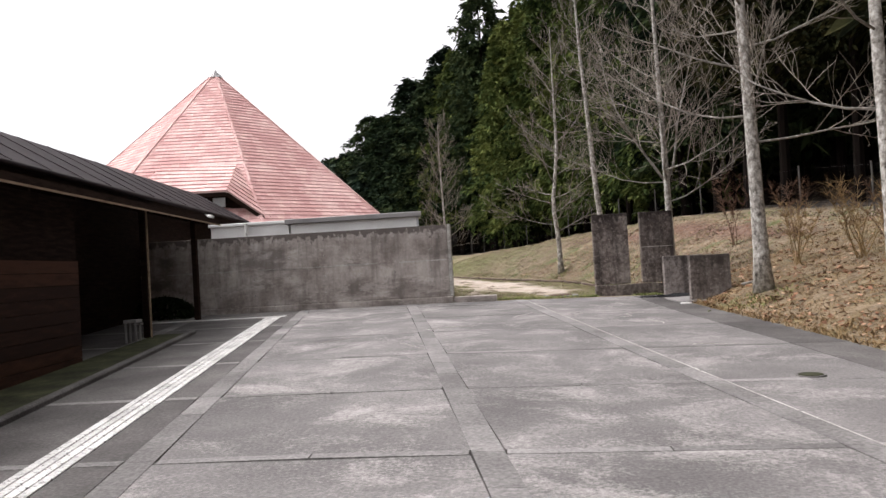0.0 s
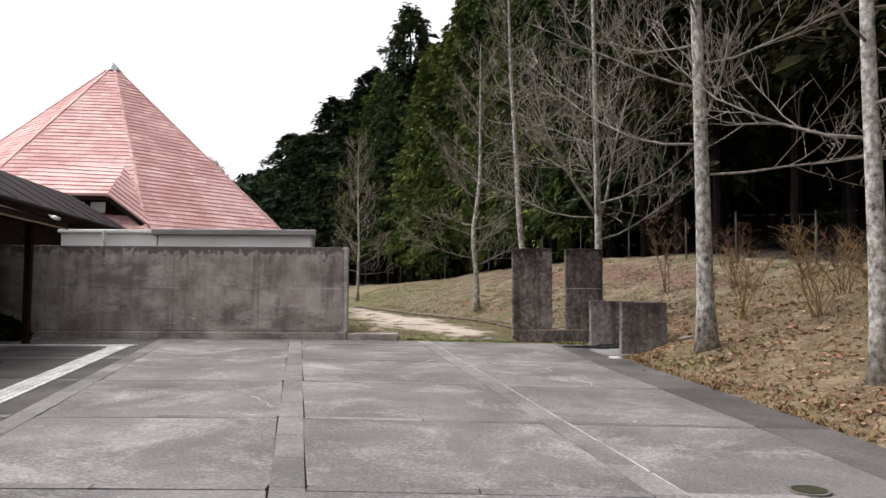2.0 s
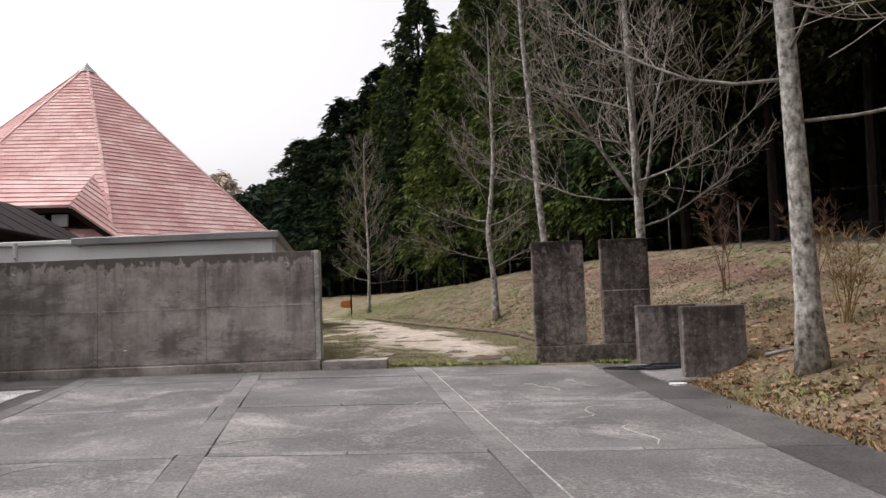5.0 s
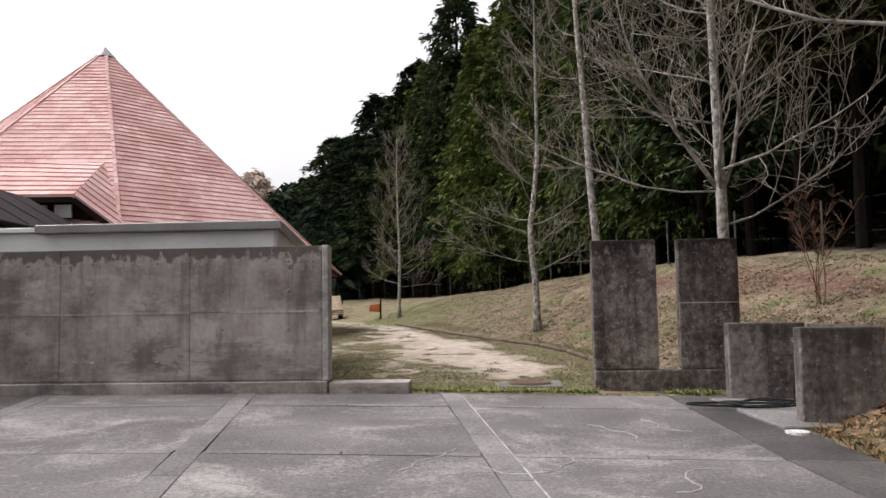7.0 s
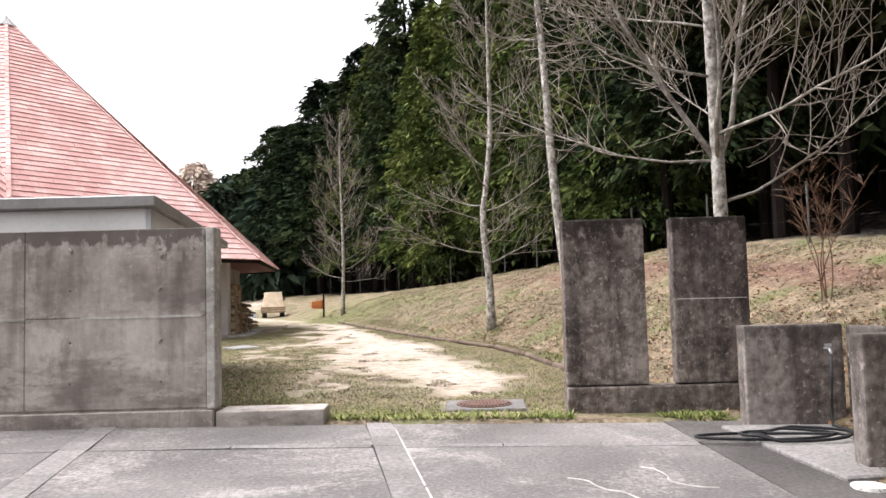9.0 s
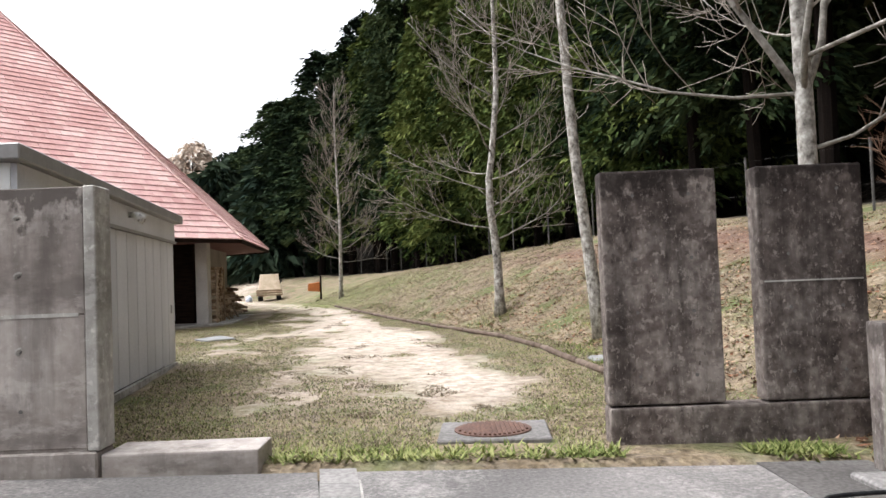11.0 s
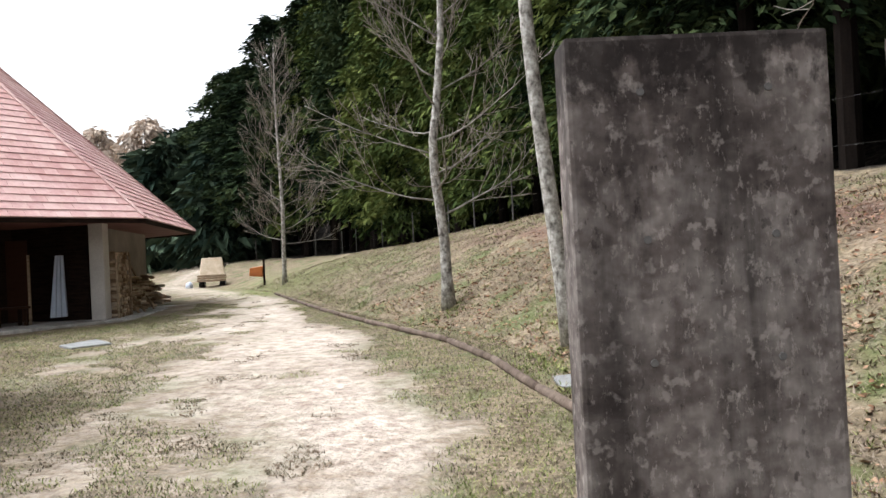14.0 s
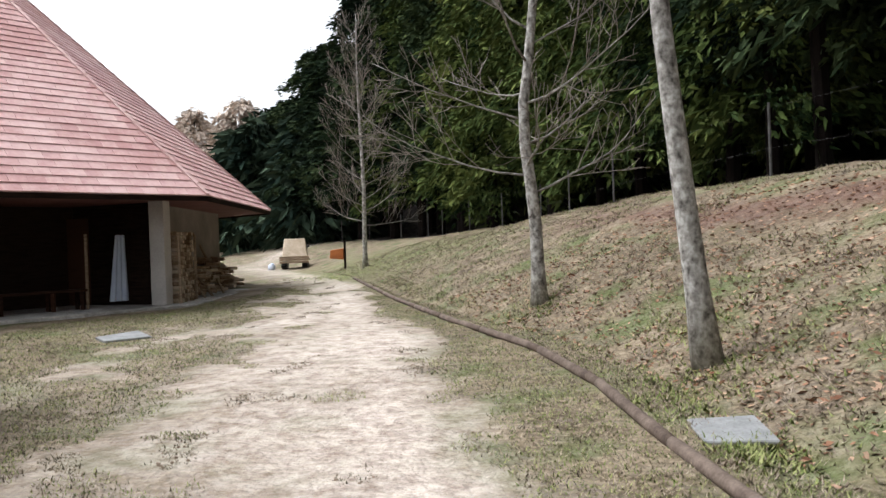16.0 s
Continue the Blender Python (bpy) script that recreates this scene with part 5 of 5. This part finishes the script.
def on_verge(rnd):
    y = 19.45 + 22 * rnd.random() ** 1.7
    x = rnd.uniform(-4.0, toe(y) + 0.8)
    if (sandy(x, y) + 0.5 * noise.noise((x * 1.6, y * 1.6, 9.0))) > 0.42 or (y < 25.7 and x < 0.5 - 0.155 * (y - 19.5)) or (y < 20.55 and 3.4 < x < 4.4) or (y < 20.05 and x > 4.7):
        return None
    return (x, y) if (CX - x) ** 2 + (CY - y) ** 2 > (RADIUS - 0.3) ** 2 else None


def on_edge(rnd):
    y = rnd.uniform(2, 17)
    return (toe(y) + abs(rnd.gauss(0, 0.35)) + 0.01, y)


def on_joint(rnd):
    pick = rnd.random()
    if pick < 0.5:
        return (rnd.uniform(2.3, 4.75), 19.15 + abs(rnd.gauss(0, 0.2)))
    if pick < 0.75:
        return (rnd.uniform(5.7, 6.3), 19.3 + rnd.gauss(0, 0.12))
    return (5.8 + rnd.gauss(0, 0.06), 20.3 + rnd.uniform(0, 0.9))


blades("dry_grass", "dry straw grass covering the bank", GRASS_DRY, 34000, on_bank, 0.065, 0.007, 1)
blades("dry_bracken", "golden brown bracken and dead grass on the bank", BRACKEN, 16000, on_brown_bank, 0.07, 0.006, 21)
blades("foot_weeds", "fresh green weeds round the feet of the trees", GRASS_GREEN, 1500, on_feet, 0.08, 0.011, 22)
blades("green_grass", "short green weeds scattered over the bank", GRASS_GREEN, 12000, on_bank, 0.05, 0.008, 2)
blades("verge_grass", "short patchy green grass beside the sandy track", GRASS_GREEN, 40000, on_verge, 0.035, 0.006, 3)
blades("verge_straw", "short dry grass beside the sandy track", STRAW, 24000, on_verge, 0.04, 0.006, 4)
blades("verge_thatch", "brown dead grass matted among the green verge", TUFT, 18000, on_verge, 0.04, 0.006, 24)
blades("edge_grass", "dry grass overhanging the paving edge", BRACKEN, 2500, on_edge, 0.10, 0.010, 5)
blades("gate_weeds", "bright green weeds along the gate threshold", GRASS_GREEN, 900, on_joint, 0.09, 0.012, 6)


def scatter(name, label, material, count, where, size, flat, seed, category):
    rnd = random.Random(seed)
    s, made = Shape(), 0
    while made < count:
        spot = where(rnd)
        if spot is None:
            continue
        x, y = spot
        z, r, a = land(x, y), size * rnd.uniform(0.4, 1.5), rnd.uniform(0, 6.28)
        if flat:
            t1, t2 = rnd.uniform(-0.4, 0.4), rnd.uniform(-0.4, 0.4)
            ring = [(x + r * math.cos(a + w) * q, y + r * math.sin(a + w) * q, z + 0.015 + r * (t1 * math.cos(w) + t2 * math.sin(w))) for w, q in ((0, 1), (1.4, 0.5), (3.14, 1), (4.6, 0.5))]
            s.face(*ring)
        else:
            ring = [(x + r * math.cos(a + w * 1.05) * rnd.uniform(0.7, 1.3), y + r * math.sin(a + w * 1.05) * rnd.uniform(0.7, 1.3)) for w in range(6)]
            s.hexa([(p, q, z - 0.01) for p, q in ring], [(x + (p - x) * 0.55, y + (q - y) * 0.55, z + r * rnd.uniform(0.3, 0.7)) for p, q in ring])
        made += 1
    tagged(part(name, s, material), label, category, kind="stuff")


def on_track(rnd):
    y = 20.5 + 26 * rnd.random() ** 1.4
    x = rnd.uniform(float(np.interp(y, TRACK_Y, TRACK_L)), float(np.interp(y, TRACK_Y, TRACK_R)))
    return (x, y) if noise.noise((x * 2.2, y * 1.6, 4.0)) > 0.34 else None


def under_trees(rnd):
    y = rnd.uniform(3, 20)
    d = abs(rnd.gauss(0, 2.4)) + 0.15
    return (toe(y) + d, y)


def near_shrub(rnd):
    y = rnd.uniform(20, 34)
    return (toe(y) + rnd.uniform(0.5, 6), y)


blades("track_tuft", "low brown tufts in clusters on the track", TUFT, 2600, on_track, 0.035, 0.007, 15)
scatter("earth_clod", "small dark clods and tufts scattered on the track", CLOD, 650, on_track, 0.014, False, 11, "clods")
scatter("fallen_leaf", "brown fallen leaves under the roadside trees", LEAF_LITTER, 5000, under_trees, 0.045, True, 12, "leaf litter")
s = Shape()
s.tube([(7.5, 16.75, land(7.5, 16.75) + 0.03), (7.75, 16.6, land(7.75, 16.6) + 0.05), (8.1, 16.55, land(8.1, 16.55) + 0.04)], [0.03, 0.026, 0.02], 7)
tagged(part("fallen_branch", s, LIMB, smooth=True), "short grey fallen branch lying beside the low wall", "branch")
scatter("bank_litter", "brown leaf litter strewn over the bank", LEAF_LITTER, 11000, near_shrub, 0.028, True, 13, "leaf litter")


# ---- paving of the yard ----
def paving():
    yard = thing("pavement", "yard of washed-aggregate slabs between smooth concrete bands", "paving", kind="structure")

    def slab(name, ring, material, thick=0.1, lift=0.0):
        s = Shape()
        s.hexa([(x, y, lie(x, y) - thick) for x, y in ring], [(x, y, lie(x, y) + lift) for x, y in ring])
        return part(name, s, material, yard)

    lines = [-10.12, -7.46, -4.8, -2.14, 0.52, 3.18, 5.84]
    rows = [18.98] + [17.98 - 2.5 * k for k in range(15)]

    def line_x(c, y):
        return c - 0.16 * y

    bed = [(-12, -20), (7.4, -20), (7.4, 4), (6.9, 12), (6.4, 16.5), (6.25, 18.9), (-12, 18.9)]
    for ya, yb in zip(rows, rows[1:]):
        for i, c in enumerate(lines):
            far = line_x(lines[i + 1], 0) - 0.13 if i + 1 < len(lines) else None
            g = 0.003
            left_a, left_b = line_x(c, ya) + 0.125 + g, line_x(c, yb) + 0.125 + g
            if far is not None:
                right_a, right_b = line_x(lines[i + 1], ya) - 0.125 - g, line_x(lines[i + 1], yb) - 0.125 - g
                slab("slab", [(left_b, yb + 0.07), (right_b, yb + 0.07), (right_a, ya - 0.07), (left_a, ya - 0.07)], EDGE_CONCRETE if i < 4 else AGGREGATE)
            else:
                slab("slab", [(left_b, yb + 0.07), (toe(yb) - 0.75, yb + 0.07), (toe(ya) - 0.75, ya - 0.07), (left_a, ya - 0.07)], AGGREGATE)
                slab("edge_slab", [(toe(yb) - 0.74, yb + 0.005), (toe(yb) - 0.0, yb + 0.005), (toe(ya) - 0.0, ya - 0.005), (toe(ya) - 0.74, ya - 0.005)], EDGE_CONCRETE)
            # smooth band and the row of narrow setts
            for h in range(3):
                y0, y1 = yb + (ya - yb) * h / 3, yb + (ya - yb) * (h + 1) / 3
                slab("band_slab", [(line_x(c, y0) - 0.122, y0 + 0.004), (line_x(c, y0) + 0.122, y0 + 0.004), (line_x(c, y1) + 0.122, y1 - 0.004), (line_x(c, y1) - 0.122, y1 - 0.004)], BAND, lift=0.004)
            if yb > -3 and i >= 2:
                x0 = line_x(c, yb) + 0.135
                x1 = line_x(lines[i + 1], yb) - 0.135 if far is not None else toe(yb) - 0.76
                pieces = max(int((x1 - x0) / 0.8), 1)
                for k in range(pieces):
                    a, b = x0 + (x1 - x0) * k / pieces + 0.006, x0 + (x1 - x0) * (k + 1) / pieces - 0.006
                    slab("sett", [(a, yb - 0.06), (b, yb - 0.06), (b, yb + 0.06), (a, yb + 0.06)], BAND, lift=0.002)
    s = Shape()
    s.hexa([(x, y, lie(x, y) - 0.3) for x, y in bed], [(x, y, lie(x, y) - 0.003) for x, y in bed])
    part("joint_bed", s, JOINT, yard)
    # pale filled joint beside one band
    for k in range(9):
        y0, y1 = 0.5 + 2.03 * k, 2.47 + 2.03 * k
        slab("joint_strip", [(line_x(5.84, y0) + 0.124, y0), (line_x(5.84, y0) + 0.139, y0), (line_x(5.84, y1) + 0.139, y1), (line_x(5.84, y1) + 0.124, y1)], PALE_CONCRETE, 0.02, 0.006)
    # hairline cracks filled with pale lime
    rnd = random.Random(14)
    for x, y, way, steps in ((1.0, 13.3, 0.4, 12), (1.3, 11.0, 2.6, 9), (3.9, 15.6, -0.9, 14), (4.6, 14.4, 0.3, 10), (4.3, 16.9, -0.2, 8), (5.1, 13.1, 1.3, 9), (2.6, 14.9, 0.2, 8), (4.9, 17.2, -1.3, 8), (-0.6, 12.2, 0.6, 9), (5.0, 10.6, 0.2, 7)):
        for k in range(steps):
            way += rnd.uniform(-0.75, 0.75)
            step = rnd.uniform(0.06, 0.14)
            u, v = x + step * math.cos(way), y + step * math.sin(way)
            wide = rnd.uniform(0.003, 0.007)
            p, q = -math.sin(way) * wide, math.cos(way) * wide
            slab("crack", [(x + p, y + q), (x - p, y - q), (u - p, v - q), (u + p, v + q)], PALE_CONCRETE, 0.01, 0.006)
            x, y = u, v
    # white guiding strip
    strip = thing("guiding_strip", "white ribbed guiding strip laid on the paving", "floor marking", kind="structure")
    for k in range(30):
        y0 = 17.3 - 0.6 * k
        for r in range(4):
            a = -0.40 + 0.092 * r
            s = Shape()
            ring = [(a - 0.152 * (y0 - 0.595), y0 - 0.595), (a + 0.077 - 0.152 * (y0 - 0.595), y0 - 0.595), (a + 0.077 - 0.152 * y0, y0), (a - 0.152 * y0, y0)]
            s.hexa([(x, y, lie(x, y) - 0.01) for x, y in ring], [(x, y, lie(x, y) + 0.012) for x, y in ring])
            part("rib_tile", s, WHITE_PAINT, strip)
    for k in range(6):
        a = -6.2 + 0.6 * k
        s = Shape()
        ring = [(a, 17.32), (a + 0.59, 17.32), (a + 0.59, 17.58), (a, 17.58)]
        s.hexa([(x, y, lie(x, y) - 0.01) for x, y in ring], [(x, y, lie(x, y) + 0.012) for x, y in ring])
        part("cross_tile", s, WHITE_PAINT, strip)


paving()


# ---- tiles of the tall roof ----
def roof_tiles():
    top = Vector((CX, CY, APEX))
    width, course = 0.33, 0.25
    whole = Shape()
    w = width - 0.005
    whole.hexa([(0, 0, 0.0), (w, 0, 0.0), (w, course + 0.04, -0.012), (0, course + 0.04, -0.012)], [(0, 0, 0.032), (w, 0, 0.032), (w, course + 0.04, 0.008), (0, course + 0.04, 0.008)])
    shared = whole.mesh("roof_tile", TILE)
    single = 0
    rnd = random.Random(2)
    for k in range(8):
        a, b = corner(k, RADIUS + 0.05, EAVE), corner(k + 1, RADIUS + 0.05, EAVE)
        u = (b - a).normalized()
        up = top - (a + b) / 2
        length = up.length
        up.normalize()
        n = u.cross(up)
        base, span = (a + b) / 2, (b - a).length
        rest = Shape()
        for c in range(int(length / course)):
            s0 = c * course
            half = span / 2 * (1 - s0 / length)
            half_top = span / 2 * (1 - min(s0 + course, length) / length)
            shift = (c % 2) * width / 2
            x = -half - (width - (half + shift) % width)
            while x < half:
                x0, x1 = max(x, -half), min(x + w, half)
                if x1 - x0 > 0.03:
                    inside = x >= -half_top and x + w <= half_top
                    lift = rnd.uniform(0, 0.006)
                    if inside and k == 7 and c < 18 and x > -0.4 and single < 300:
                        o = base + u * x + up * s0 + n * lift
                        m = Matrix(((u.x, up.x, n.x, o.x), (u.y, up.y, n.y, o.y), (u.z, up.z, n.z, o.z), (0, 0, 0, 1)))
                        piece("roof_tile", shared, tiled_roof, m)
                        single += 1
                    else:
                        t0, t1 = max(x, -half_top), min(x + w, half_top)
                        if t1 < t0:
                            t0 = t1 = (t0 + t1) / 2
                        def at(p, q, z):
                            return base + u * p + up * q + n * (z + lift)
                        rest.hexa([at(x0, s0, 0.0), at(x1, s0, 0.0), at(t1, s0 + course + 0.02, -0.01), at(t0, s0 + course + 0.02, -0.01)], [at(x0, s0, 0.032), at(x1, s0, 0.032), at(t1, s0 + course + 0.02, 0.008), at(t0, s0 + course + 0.02, 0.008)])
                x += width
        ob = part("tile_field", rest, TILE, tiled_roof)
        tagged(ob, kind="stuff")
        for c in range(36):
            p0, p1 = a.lerp(top, c / 36), a.lerp(top, (c + 1.04) / 36)
            s = Shape()
            s.bar(p0 + Vector((0, 0, 0.05)), p1 + Vector((0, 0, 0.035)), 0.12, 0.032)
            part("hip_tile", s, TILE, tiled_roof)


roof_tiles()
